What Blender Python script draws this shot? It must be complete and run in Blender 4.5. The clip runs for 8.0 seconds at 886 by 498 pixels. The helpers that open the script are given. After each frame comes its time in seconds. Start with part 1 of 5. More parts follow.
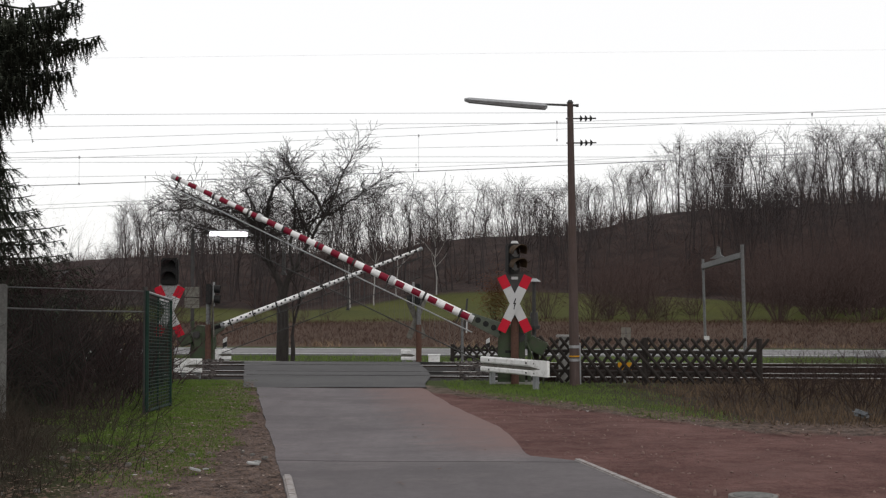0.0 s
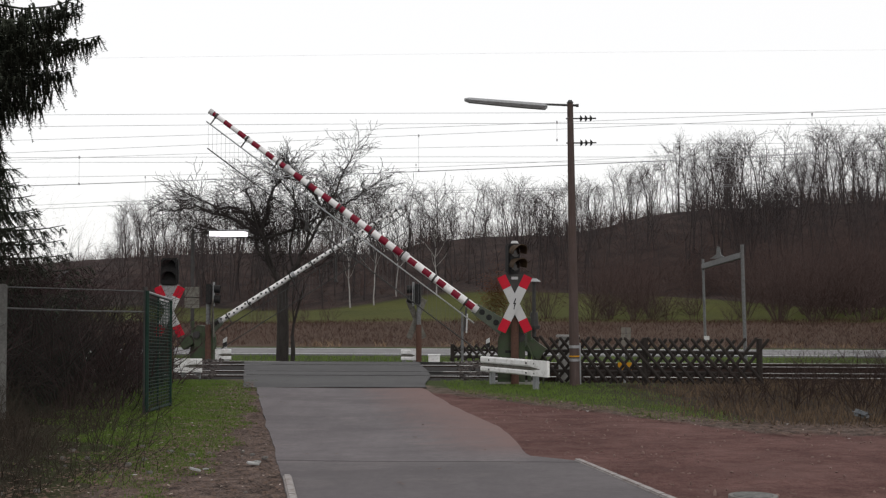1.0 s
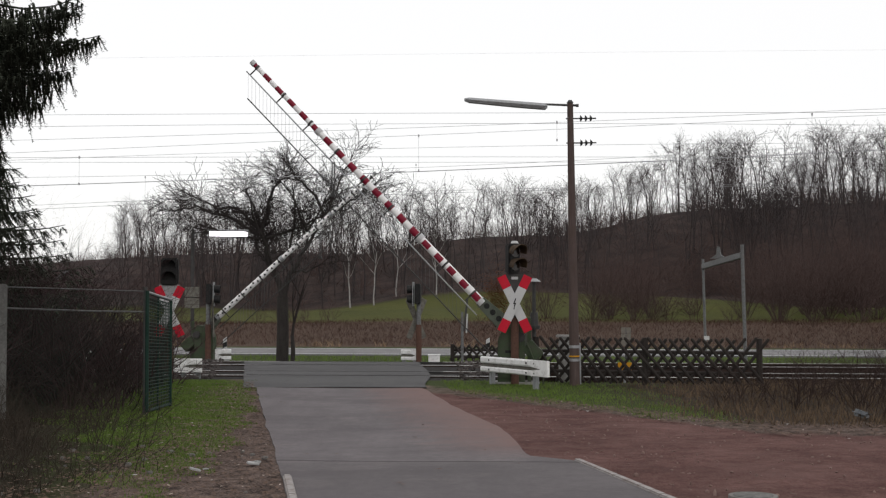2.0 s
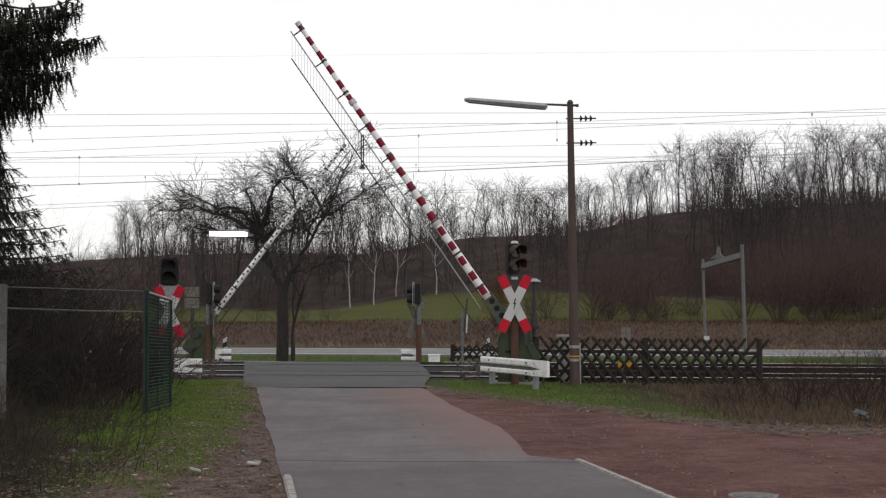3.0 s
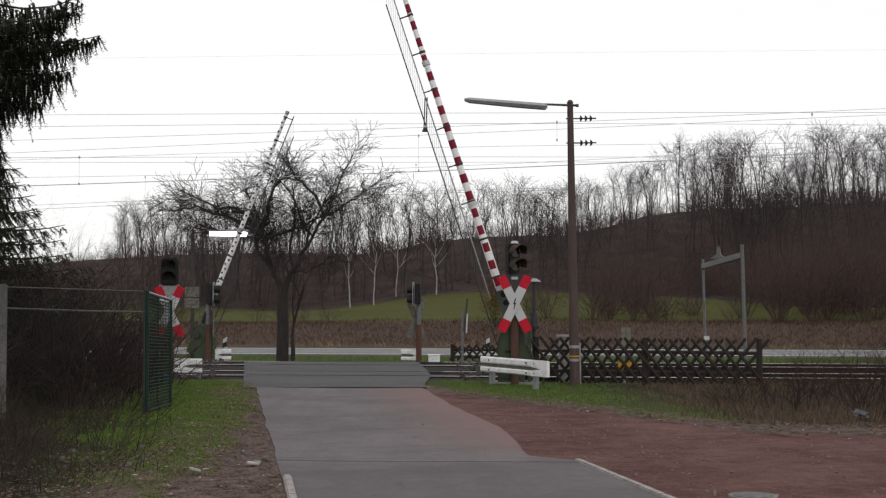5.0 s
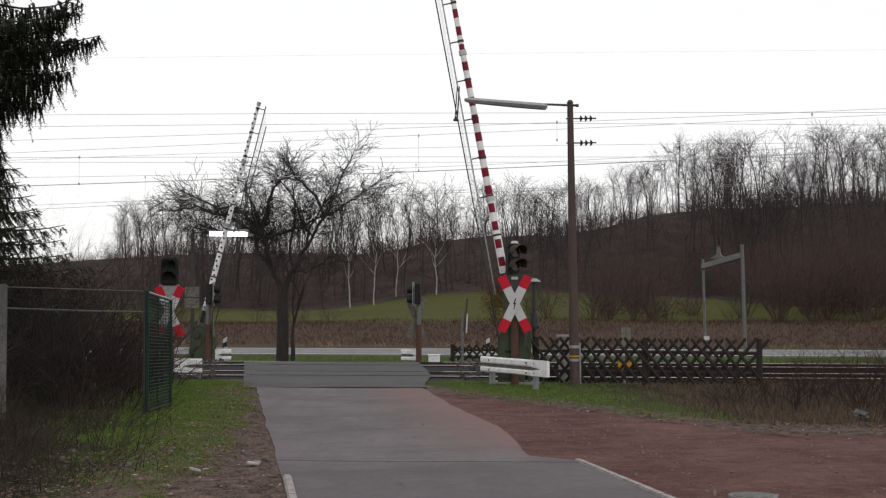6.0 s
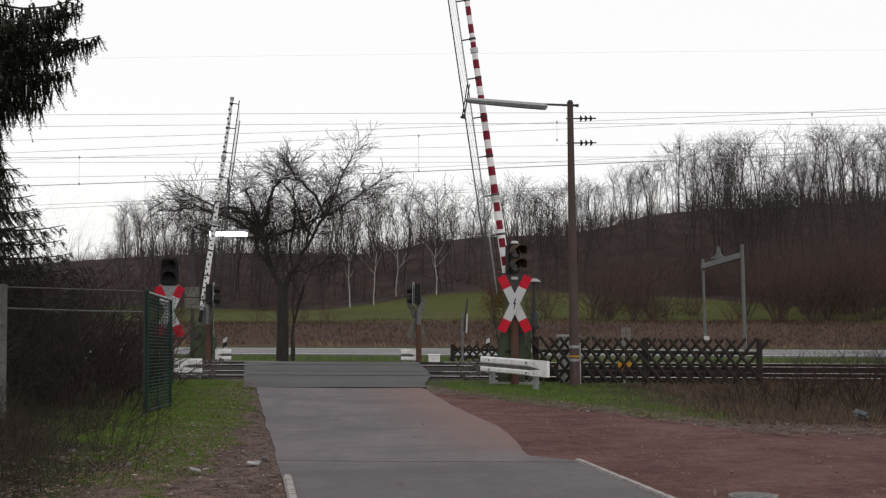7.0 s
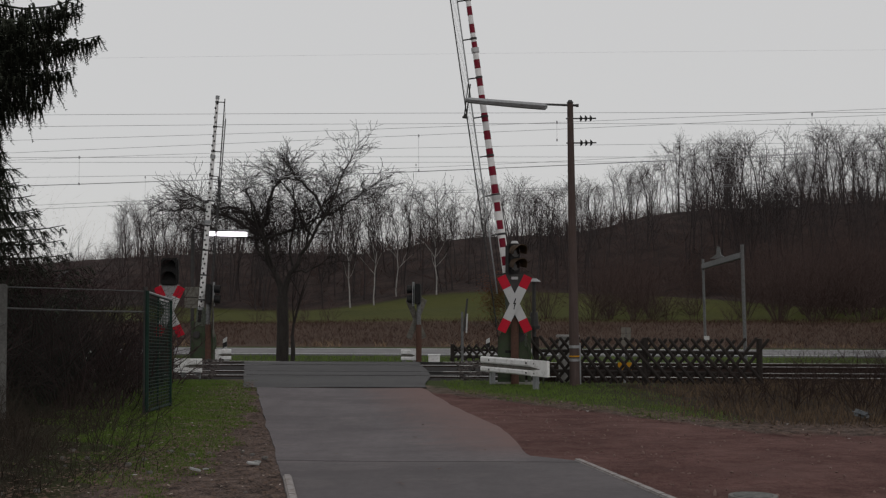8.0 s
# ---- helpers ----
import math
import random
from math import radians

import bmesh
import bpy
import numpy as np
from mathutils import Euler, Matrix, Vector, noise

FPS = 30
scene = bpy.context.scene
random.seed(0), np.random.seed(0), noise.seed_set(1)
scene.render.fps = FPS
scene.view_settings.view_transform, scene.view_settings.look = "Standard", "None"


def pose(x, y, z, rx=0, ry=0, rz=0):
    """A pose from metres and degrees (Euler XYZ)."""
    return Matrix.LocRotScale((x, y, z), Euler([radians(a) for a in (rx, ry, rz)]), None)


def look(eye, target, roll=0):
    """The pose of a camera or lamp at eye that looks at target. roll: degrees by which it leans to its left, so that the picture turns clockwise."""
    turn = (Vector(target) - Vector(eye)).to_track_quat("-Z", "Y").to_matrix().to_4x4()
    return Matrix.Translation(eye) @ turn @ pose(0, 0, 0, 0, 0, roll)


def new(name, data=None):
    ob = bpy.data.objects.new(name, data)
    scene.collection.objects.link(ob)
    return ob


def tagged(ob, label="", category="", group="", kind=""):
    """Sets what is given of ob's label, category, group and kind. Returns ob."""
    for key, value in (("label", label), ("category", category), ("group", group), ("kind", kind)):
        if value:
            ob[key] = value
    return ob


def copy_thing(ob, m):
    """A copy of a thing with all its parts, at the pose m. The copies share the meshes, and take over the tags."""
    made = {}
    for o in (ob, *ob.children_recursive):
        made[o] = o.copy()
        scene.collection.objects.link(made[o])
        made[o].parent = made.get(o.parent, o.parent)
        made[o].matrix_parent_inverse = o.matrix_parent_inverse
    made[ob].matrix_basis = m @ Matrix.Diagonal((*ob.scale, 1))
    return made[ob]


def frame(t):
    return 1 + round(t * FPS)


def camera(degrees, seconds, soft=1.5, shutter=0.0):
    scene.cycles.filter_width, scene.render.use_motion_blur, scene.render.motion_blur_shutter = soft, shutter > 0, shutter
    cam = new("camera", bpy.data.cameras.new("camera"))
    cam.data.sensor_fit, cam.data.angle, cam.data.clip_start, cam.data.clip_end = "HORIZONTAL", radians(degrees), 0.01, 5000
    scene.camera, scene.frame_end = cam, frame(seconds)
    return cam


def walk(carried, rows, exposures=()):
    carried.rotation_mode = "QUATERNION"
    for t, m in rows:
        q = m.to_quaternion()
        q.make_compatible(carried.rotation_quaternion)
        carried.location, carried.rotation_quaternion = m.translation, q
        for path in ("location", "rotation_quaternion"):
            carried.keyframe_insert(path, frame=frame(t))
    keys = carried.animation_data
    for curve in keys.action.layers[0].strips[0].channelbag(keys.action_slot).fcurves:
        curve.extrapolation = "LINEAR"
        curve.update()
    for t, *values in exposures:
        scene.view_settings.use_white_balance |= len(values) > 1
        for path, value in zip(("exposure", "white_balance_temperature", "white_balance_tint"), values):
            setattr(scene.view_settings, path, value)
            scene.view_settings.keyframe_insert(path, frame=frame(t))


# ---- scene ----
# The camera stands still on the roadside, 1.6 m above the lane, 24 m before the barrier.
cam = camera(38, 8.0, soft=1.25)
EYE = pose(0, 0, 1.6, 92.11, 0, 0)
walk(cam, [(0, EYE), (8, EYE)], exposures=[(0, 0.0), (6.9, 0.0), (7.2, -0.16), (7.6, -0.45), (8.0, -0.75)])

# ---- world and light: overcast winter sky with a faint wide sun ----
world = bpy.data.worlds.new("overcast_sky")
scene.world = world
world.use_nodes = True
wn, wl = world.node_tree.nodes, world.node_tree.links
sky = wn.new("ShaderNodeTexSky")
sky.sky_type, sky.sun_disc, sky.sun_elevation, sky.sun_rotation = "NISHITA", False, radians(32), radians(150)
cloud = wn.new("ShaderNodeMix")
cloud.data_type = "RGBA"
cloud.inputs[0].default_value = 0.93
cloud.inputs[7].default_value = (10.5, 10.4, 10.35, 1)
wl.new(sky.outputs[0], cloud.inputs[6])
wl.new(cloud.outputs[2], wn["Background"].inputs[0])
wn["Background"].inputs[1].default_value = 0.1
sun = new("sun", bpy.data.lights.new("sun", "SUN"))
sun.data.energy, sun.data.angle, sun.data.color = 0.5, radians(25), (1.0, 0.97, 0.93)
sun.matrix_world = look((10, -25, 22), (0, 10, 0))

TILT = math.tan(radians(5))          # the tracks run 5 degrees off the x axis


# ---- materials ----
class S:
    """A shader socket with arithmetic."""
    def __init__(self, tree, out):
        self.t, self.o = tree, out

    def op(self, kind, other=None, third=None):
        n = self.t.nodes.new("ShaderNodeMath")
        n.operation = kind
        for i, v in enumerate((self, other, third)):
            if isinstance(v, S):
                self.t.links.new(v.o, n.inputs[i])
            elif v is not None:
                n.inputs[i].default_value = v
        return S(self.t, n.outputs[0])

    def __add__(self, v): return self.op("ADD", v)
    def __sub__(self, v): return self.op("SUBTRACT", v)
    def __mul__(self, v): return self.op("MULTIPLY", v)
    def above(self, edge, soft): return ((self - edge) * (1 / soft) + 0.5).op("MINIMUM", 1.0).op("MAXIMUM", 0.0)


def tex(tree, scale, detail=4, rough=0.6, space="Object", stretch=None):
    co = tree.nodes.new("ShaderNodeTexCoord").outputs[space]
    if stretch:
        mp = tree.nodes.new("ShaderNodeMapping")
        mp.inputs["Scale"].default_value = stretch
        tree.links.new(co, mp.inputs[0])
        co = mp.outputs[0]
    n = tree.nodes.new("ShaderNodeTexNoise")
    n.inputs["Scale"].default_value, n.inputs["Detail"].default_value, n.inputs["Roughness"].default_value = scale, detail, rough
    tree.links.new(co, n.inputs["Vector"])
    return S(tree, n.outputs[0])


def mixc(tree, fac, a, b):
    n = tree.nodes.new("ShaderNodeMix")
    n.data_type = "RGBA"
    if isinstance(fac, S):
        tree.links.new(fac.o, n.inputs[0])
    else:
        n.inputs[0].default_value = fac
    for i, c in ((6, a), (7, b)):
        if isinstance(c, tuple):
            n.inputs[i].default_value = (*c, 1)
        else:
            tree.links.new(c, n.inputs[i])
    return n.outputs[2]


def blank(name, rough=0.8, metal=0.0, gloss=0.3):
    m = bpy.data.materials.new(name)
    m.use_nodes = True
    b = m.node_tree.nodes["Principled BSDF"]
    b.inputs["Roughness"].default_value, b.inputs["Metallic"].default_value = rough, metal
    b.inputs["Specular IOR Level"].default_value = gloss
    return m, m.node_tree, b


def bumpy(tree, bsdf, h, strength, dist):
    n = tree.nodes.new("ShaderNodeBump")
    n.inputs["Strength"].default_value, n.inputs["Distance"].default_value = strength, dist
    tree.links.new(h.o, n.inputs["Height"])
    tree.links.new(n.outputs[0], bsdf.inputs["Normal"])


def mat(name, a, b, scale=6.0, rough=0.75, metal=0.0, dirt=None, amount=0.45, fine=70.0, bump=0.3, dist=0.004, stretch=None, island=0.0, gloss=0.14):
    """Two tones at a coarse and a fine scale, with dirt in patches and fine relief."""
    m, t, p = blank(name, rough, metal, gloss)
    big, small = tex(t, scale, stretch=stretch), tex(t, fine, 3, stretch=stretch)
    c = mixc(t, (big * 0.65 + small * 0.35).above(0.5, 0.35), a, b)
    if island:
        r = t.nodes.new("ShaderNodeNewGeometry").outputs["Random Per Island"]
        c = mixc(t, S(t, r) * island, c, tuple(min(1, x * 2.0) for x in b))
    if dirt:
        c = mixc(t, tex(t, scale * 2.3, 6, 0.7).above(1 - amount, 0.25) * 0.8, c, dirt)
    t.links.new(c, p.inputs["Base Color"])
    r = (small * 0.3 + (rough - 0.15)).op("MINIMUM", 1.0)
    t.links.new(r.o, p.inputs["Roughness"])
    bumpy(t, p, small, bump, dist)
    return m


WHITE = mat("white_paint", (0.7, 0.69, 0.69), (0.78, 0.78, 0.78), 5, 0.45, dirt=(0.4, 0.38, 0.36), amount=0.38, bump=0.1)
RED = mat("red_paint", (0.16, 0.007, 0.022), (0.21, 0.011, 0.03), 5, 0.45, dirt=(0.13, 0.02, 0.03), amount=0.4, bump=0.1)
SIGN_WHITE = mat("sign_white", (0.43, 0.43, 0.44), (0.49, 0.49, 0.49), 4, 0.4, dirt=(0.38, 0.37, 0.36), amount=0.35, bump=0.05)
SIGN_RED = mat("sign_red", (0.42, 0.008, 0.025), (0.48, 0.012, 0.03), 4, 0.4, dirt=(0.35, 0.03, 0.04), amount=0.3, bump=0.05)
SIGNBACK = mat("sign_back", (0.13, 0.125, 0.11), (0.19, 0.18, 0.16), 5, 0.7, 0.2, dirt=(0.06, 0.05, 0.04))
BLACK = mat("black_housing", (0.012, 0.012, 0.013), (0.02, 0.02, 0.02), 6, 0.5, dirt=(0.05, 0.045, 0.04), amount=0.35)
RUSTHOOD = mat("weathered_hood", (0.06, 0.037, 0.02), (0.026, 0.019, 0.015), 9, 0.7, dirt=(0.1, 0.058, 0.028), amount=0.35)
LENS = mat("dark_lens", (0.01, 0.006, 0.005), (0.016, 0.01, 0.008), 8, 0.15, bump=0.02, gloss=0.5)
GREEN = mat("green_machine_paint", (0.035, 0.055, 0.03), (0.055, 0.075, 0.04), 4, 0.55, dirt=(0.06, 0.055, 0.045), amount=0.45)
ARMGREEN = mat("faded_green_paint", (0.075, 0.09, 0.07), (0.11, 0.125, 0.1), 5, 0.6, dirt=(0.06, 0.055, 0.045), amount=0.4)
RUST = mat("rusty_steel", (0.075, 0.04, 0.03), (0.11, 0.06, 0.045), 10, 0.85, dirt=(0.05, 0.035, 0.03), amount=0.4)
GREY = mat("galvanised_steel", (0.27, 0.28, 0.29), (0.35, 0.36, 0.37), 9, 0.5, 0.55, dirt=(0.2, 0.19, 0.18), amount=0.4, bump=0.08)
DARKSTEEL = mat("dark_steel", (0.045, 0.045, 0.047), (0.07, 0.068, 0.066), 10, 0.6, 0.4, dirt=(0.07, 0.05, 0.04), amount=0.35)
POLEWOOD = mat("weathered_pole_wood", (0.06, 0.043, 0.041), (0.1, 0.074, 0.069), 2.5, 0.85, dirt=(0.07, 0.05, 0.042), amount=0.45, stretch=(14, 14, 1), bump=0.5)
PALING = mat("dark_stained_paling", (0.02, 0.017, 0.016), (0.038, 0.031, 0.028), 5, 0.85, dirt=(0.055, 0.05, 0.042), amount=0.35, stretch=(4, 4, 1), bump=0.4)
POSTCON = mat("lichened_concrete", (0.09, 0.088, 0.085), (0.14, 0.136, 0.13), 12, 0.95, dirt=(0.2, 0.2, 0.19), amount=0.4, bump=0.6)
RUBBER = mat("groove_rubber", (0.032, 0.031, 0.031), (0.045, 0.044, 0.043), 8, 0.9)
CONCRETE = mat("concrete", (0.23, 0.225, 0.22), (0.31, 0.3, 0.29), 6, 0.9, dirt=(0.13, 0.12, 0.11), amount=0.45, bump=0.4)
KERB = mat("kerb_concrete", (0.26, 0.245, 0.24), (0.36, 0.34, 0.33), 6, 0.9, dirt=(0.16, 0.12, 0.11), amount=0.45, bump=0.5)
MESHGREEN = mat("green_coated_wire", (0.007, 0.023, 0.017), (0.013, 0.034, 0.025), 6, 0.55, bump=0.1)
SKIRTWIRE = mat("skirt_wire", (0.1, 0.1, 0.105), (0.14, 0.14, 0.145), 3, 0.6, 0.3, bump=0.05)
WIRE = mat("wire", (0.24, 0.24, 0.25), (0.3, 0.3, 0.31), 3, 0.6, 0.3, bump=0.05)
RAILSIDE = mat("rusty_rail_side", (0.022, 0.015, 0.013), (0.04, 0.026, 0.022), 6, 0.9, dirt=(0.03, 0.022, 0.02))
RAILSTEEL = mat("rail_steel", (0.3, 0.29, 0.28), (0.4, 0.39, 0.38), 5, 0.3, 0.8, bump=0.05)
YELLOW = mat("yellow_board", (0.42, 0.2, 0.01), (0.5, 0.25, 0.015), 6, 0.5, dirt=(0.3, 0.17, 0.03), amount=0.35)
BARK = mat("dark_bark", (0.026, 0.0225, 0.022), (0.05, 0.043, 0.041), 5, 0.95, dirt=(0.05, 0.055, 0.035), amount=0.35, stretch=(3, 3, 0.7), bump=0.8, dist=0.02)
TWIG = mat("bare_twigs", (0.018, 0.0145, 0.014), (0.032, 0.026, 0.025), 2, 0.95, bump=0.1, island=0.15)
WOODS = mat("winter_woods", (0.032, 0.027, 0.0275), (0.068, 0.0565, 0.0565), 0.12, 0.95, bump=0.0, island=0.07)
BRUSH = mat("reddish_brush", (0.036, 0.029, 0.028), (0.1, 0.063, 0.056), 0.22, 0.95, bump=0.0, island=0.08)
WEED = mat("withered_weed", (0.016, 0.013, 0.0105), (0.04, 0.031, 0.024), 1.5, 0.95, bump=0.0, island=0.3)
HEDGE = mat("dark_hedge_twigs", (0.025, 0.018, 0.018), (0.05, 0.031, 0.031), 0.9, 0.95, bump=0.0, island=0.2)
BIRCH = mat("birch_bark", (0.26, 0.245, 0.24), (0.36, 0.345, 0.335), 2, 0.85, dirt=(0.1, 0.09, 0.085), amount=0.42, stretch=(1, 1, 3))
NEEDLE = mat("spruce_needles", (0.026, 0.031, 0.025), (0.055, 0.062, 0.045), 1.2, 0.85, bump=0.0, island=0.35)
GRASS = mat("grass_blades", (0.058, 0.105, 0.016), (0.115, 0.165, 0.034), 1.0, 0.75, bump=0.0, island=0.3)
SLEEPER = mat("dirty_sleeper", (0.035, 0.03, 0.028), (0.06, 0.053, 0.05), 5, 0.9, dirt=(0.05, 0.035, 0.028))
TUFT = mat("pale_dead_grass", (0.12, 0.08, 0.05), (0.24, 0.17, 0.11), 0.8, 0.9, bump=0.0, island=0.2)
BRACKEN = mat("withered_bracken", (0.032, 0.0175, 0.0145), (0.072, 0.042, 0.031), 0.5, 0.95, bump=0.0, island=0.2)
POSTSTEEL = mat("weathered_steel", (0.13, 0.133, 0.136), (0.18, 0.183, 0.186), 8, 0.6, 0.3, dirt=(0.09, 0.085, 0.08))
RAILPIPE = mat("dull_pipe", (0.09, 0.092, 0.094), (0.14, 0.142, 0.144), 7, 0.6, 0.3, dirt=(0.05, 0.04, 0.035))
STRAW = mat("dead_grass", (0.043, 0.029, 0.02), (0.095, 0.066, 0.043), 1.2, 0.9, bump=0.0, island=0.55)
LEAF = mat("fallen_leaves", (0.06, 0.037, 0.028), (0.12, 0.08, 0.06), 3.0, 0.85, bump=0.0, island=0.35)
GRAVELSTONE = mat("red_gravel_stone", (0.1, 0.06, 0.053), (0.18, 0.125, 0.11), 3, 0.9, bump=0.2, island=0.35)
TRACKBRUSH = mat("trackside_twigs", (0.024, 0.0165, 0.0145), (0.044, 0.03, 0.026), 0.8, 0.95, bump=0.0, island=0.2)
PALEBOARD = mat("weathered_board", (0.13, 0.12, 0.105), (0.19, 0.175, 0.155), 6, 0.8, dirt=(0.12, 0.1, 0.09))
BAG = mat("pale_plastic", (0.09, 0.1, 0.11), (0.2, 0.215, 0.23), 12, 0.4)
GREYSTONE = mat("grey_stone", (0.12, 0.115, 0.11), (0.2, 0.19, 0.18), 9, 0.9)
PALELEAF = mat("bleached_leaf", (0.22, 0.17, 0.14), (0.4, 0.34, 0.3), 5, 0.85, bump=0.0, island=0.3)
STONE = mat("ballast_stone", (0.028, 0.023, 0.022), (0.06, 0.052, 0.049), 2.5, 0.9, bump=0.5, island=0.3)
PALE = mat("pale_litter", (0.36, 0.36, 0.36), (0.46, 0.46, 0.45), 9, 0.7)
ORANGELEAF = mat("withered_beech_leaves", (0.16, 0.06, 0.025), (0.22, 0.09, 0.04), 2.0, 0.8, bump=0.0, island=0.3)


def glow(name, colour, strength):
    m, t, p = blank(name, 0.5)
    p.inputs["Base Color"].default_value = (*colour, 1)
    p.inputs["Emission Color"].default_value, p.inputs["Emission Strength"].default_value = (*colour, 1), strength
    return m


TUBE = glow("lit_tube", (1.0, 0.93, 1.0), 6.0)


def asphalt(name, a, b, patch, dust=False):
    m, t, p = blank(name, 0.85)
    big, mid, fine = tex(t, 0.5, 5), tex(t, 3, 5, 0.7), tex(t, 160, 2)
    streak = tex(t, 1.0, 4, stretch=(2.2, 0.25, 1))
    c = mixc(t, (big * 0.4 + mid * 0.25 + streak * 0.35).above(0.5, 0.16), a, b)
    c = mixc(t, tex(t, 0.33, 6, 0.7, stretch=(1, 2.4, 1)).above(0.54, 0.09) * 0.4, c, tuple(v * 0.62 for v in a))
    c = mixc(t, tex(t, 1.1, 6, 0.75).above(0.6, 0.12) * 0.5, c, patch)
    c = mixc(t, fine.above(0.62, 0.1) * 0.35, c, tuple(min(1, v * 1.9) for v in b))
    c = mixc(t, tex(t, 11, 5, 0.8).above(0.53, 0.16) * 0.35, c, tuple(v * 0.7 for v in a))
    if dust:
        sep = t.nodes.new("ShaderNodeSeparateXYZ")
        t.links.new(t.nodes.new("ShaderNodeTexCoord").outputs["Object"], sep.inputs[0])
        x, y = S(t, sep.outputs[0]), S(t, sep.outputs[1])
        edge = x + y * 0.165 - 2.6 + (mid - 0.5) * 1.6
        c = mixc(t, edge.above(0.0, 1.2) * y.above(13.2, 1.2) * 0.85, c, (0.15, 0.086, 0.077))
        c = mixc(t, y.above(12.5, 0.1) * -0.3 + 0.3, c, (0.06, 0.053, 0.055))
        joint = (y - 12.5 + x * 0.12 + (mid - 0.5) * 0.15).op("ABSOLUTE")
        c = mixc(t, joint.above(0.03, 0.02) * -1.0 + 1.0, c, (0.04, 0.035, 0.035))
    t.links.new(c, p.inputs["Base Color"])
    bumpy(t, p, fine * 0.7 + mid * 0.3, 0.4, 0.004)
    return m


ROAD = asphalt("worn_asphalt", (0.09, 0.078, 0.083), (0.13, 0.113, 0.119), (0.165, 0.138, 0.14), True)
DECK = asphalt("crossing_asphalt", (0.05, 0.048, 0.05), (0.068, 0.065, 0.067), (0.078, 0.072, 0.072))
FARROAD = asphalt("pale_road", (0.14, 0.136, 0.14), (0.185, 0.179, 0.184), (0.13, 0.126, 0.13))


def ground_material():
    m, t, p = blank("ground_cover", 0.95, 0, 0.1)
    sep = t.nodes.new("ShaderNodeSeparateXYZ")
    t.links.new(t.nodes.new("ShaderNodeTexCoord").outputs["Object"], sep.inputs[0])
    x, y = S(t, sep.outputs[0]), S(t, sep.outputs[1])
    n1, n2, n3, n4 = tex(t, 0.9, 5), tex(t, 5, 5, 0.7), tex(t, 45, 3), tex(t, 0.06, 4)
    wob = n1 * 1.6 + n2 * 0.8 - 1.2
    grain = n3 * 0.5 + n2 * 0.5
    grass = mixc(t, grain.above(0.5, 0.3), (0.024, 0.034, 0.009), (0.05, 0.066, 0.016))
    litter = mixc(t, grain.above(0.5, 0.16), (0.04, 0.029, 0.025), (0.17, 0.124, 0.107))
    gravel = mixc(t, (grain * 0.75 + n1 * 0.25).above(0.5, 0.16), (0.068, 0.031, 0.0275), (0.148, 0.079, 0.07))
    gravel = mixc(t, tex(t, 2.2, 6, 0.75).above(0.56, 0.12) * 0.55, gravel, (0.07, 0.036, 0.032))
    gravel = mixc(t, tex(t, 0.8, 5, 0.65, stretch=(0.6, 1.2, 1)).above(0.52, 0.2) * 0.35, gravel, (0.062, 0.03, 0.027))
    gravel = mixc(t, tex(t, 1.1, 4, 0.6, stretch=(0.7, 1.1, 1)).above(0.58, 0.2) * 0.4, gravel, (0.17, 0.1, 0.09))
    brown = mixc(t, grain.above(0.5, 0.3), (0.019, 0.014, 0.0105), (0.045, 0.032, 0.022))
    # verge beside the lane
    out = (y * 0.1654 + x + wob * 0.5) * -1.0 - 0.465        # metres beyond the lane's west edge
    c = mixc(t, (out + (y - 16.0) * 0.09).above(0.3, 0.35), litter, grass)
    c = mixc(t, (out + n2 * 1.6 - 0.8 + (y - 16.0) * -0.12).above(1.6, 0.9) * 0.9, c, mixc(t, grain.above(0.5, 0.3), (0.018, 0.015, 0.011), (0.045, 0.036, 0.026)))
    c = mixc(t, (y * -1.0 + 11.2 + (x + 2.4) * 1.5 + wob).above(0.0, 0.8) * (x * -1).above(1.0, 0.2) * 0.75, c, litter)
    # right of the lane: red gravel, then a strip of grass, browner to the east
    lim = (x * -1.63 + 21.5).op("MAXIMUM", x * -0.28 + 16.4) + wob * 0.8
    strip = mixc(t, (x + wob * 1.5 + n2).above(3.3, 2.2), grass, brown)
    strip = mixc(t, (lim + 1.3 - y + n2).above(0.5, 0.8) * 0.85, strip, litter)
    right = mixc(t, (y - lim).above(0.0, 0.35), gravel, strip)
    c = mixc(t, (x + y * 0.1654).above(1.5, 0.3), c, right)
    c = mixc(t, (y * -1).above(2.0, 3.0), c, gravel)
    # railway land, far verge, brush, meadow, wood floor
    w = y + x * TILT
    c = mixc(t, (w + wob * 0.3).above(25.0, 0.4), c, mixc(t, grain.above(0.5, 0.3), (0.02, 0.0165, 0.015), (0.046, 0.038, 0.034)))
    near = (x + y * 0.12 + wob * 0.4).above(-3.4, 0.8) * ((x + y * 0.1 + wob * 0.4).above(4.3, 0.9) * -1.0 + 1.0)
    c = mixc(t, (w + wob * 0.3).above(25.0, 0.4) * near, c, mixc(t, grain.above(0.5, 0.3), (0.018, 0.0165, 0.016), (0.036, 0.033, 0.032)))
    c = mixc(t, (w + wob * 0.3).above(33.4, 0.5), c, grass)
    c = mixc(t, (w + wob * 0.8).above(53.5, 1.0), c, mixc(t, grain.above(0.5, 0.3), (0.045, 0.028, 0.021), (0.085, 0.055, 0.04)))
    meadow = mixc(t, (n4 * 0.6 + n1 * 0.4).above(0.5, 0.3), (0.042, 0.047, 0.01), (0.068, 0.07, 0.016))
    c = mixc(t, (w + wob * 2).above(76, 2.0), c, meadow)
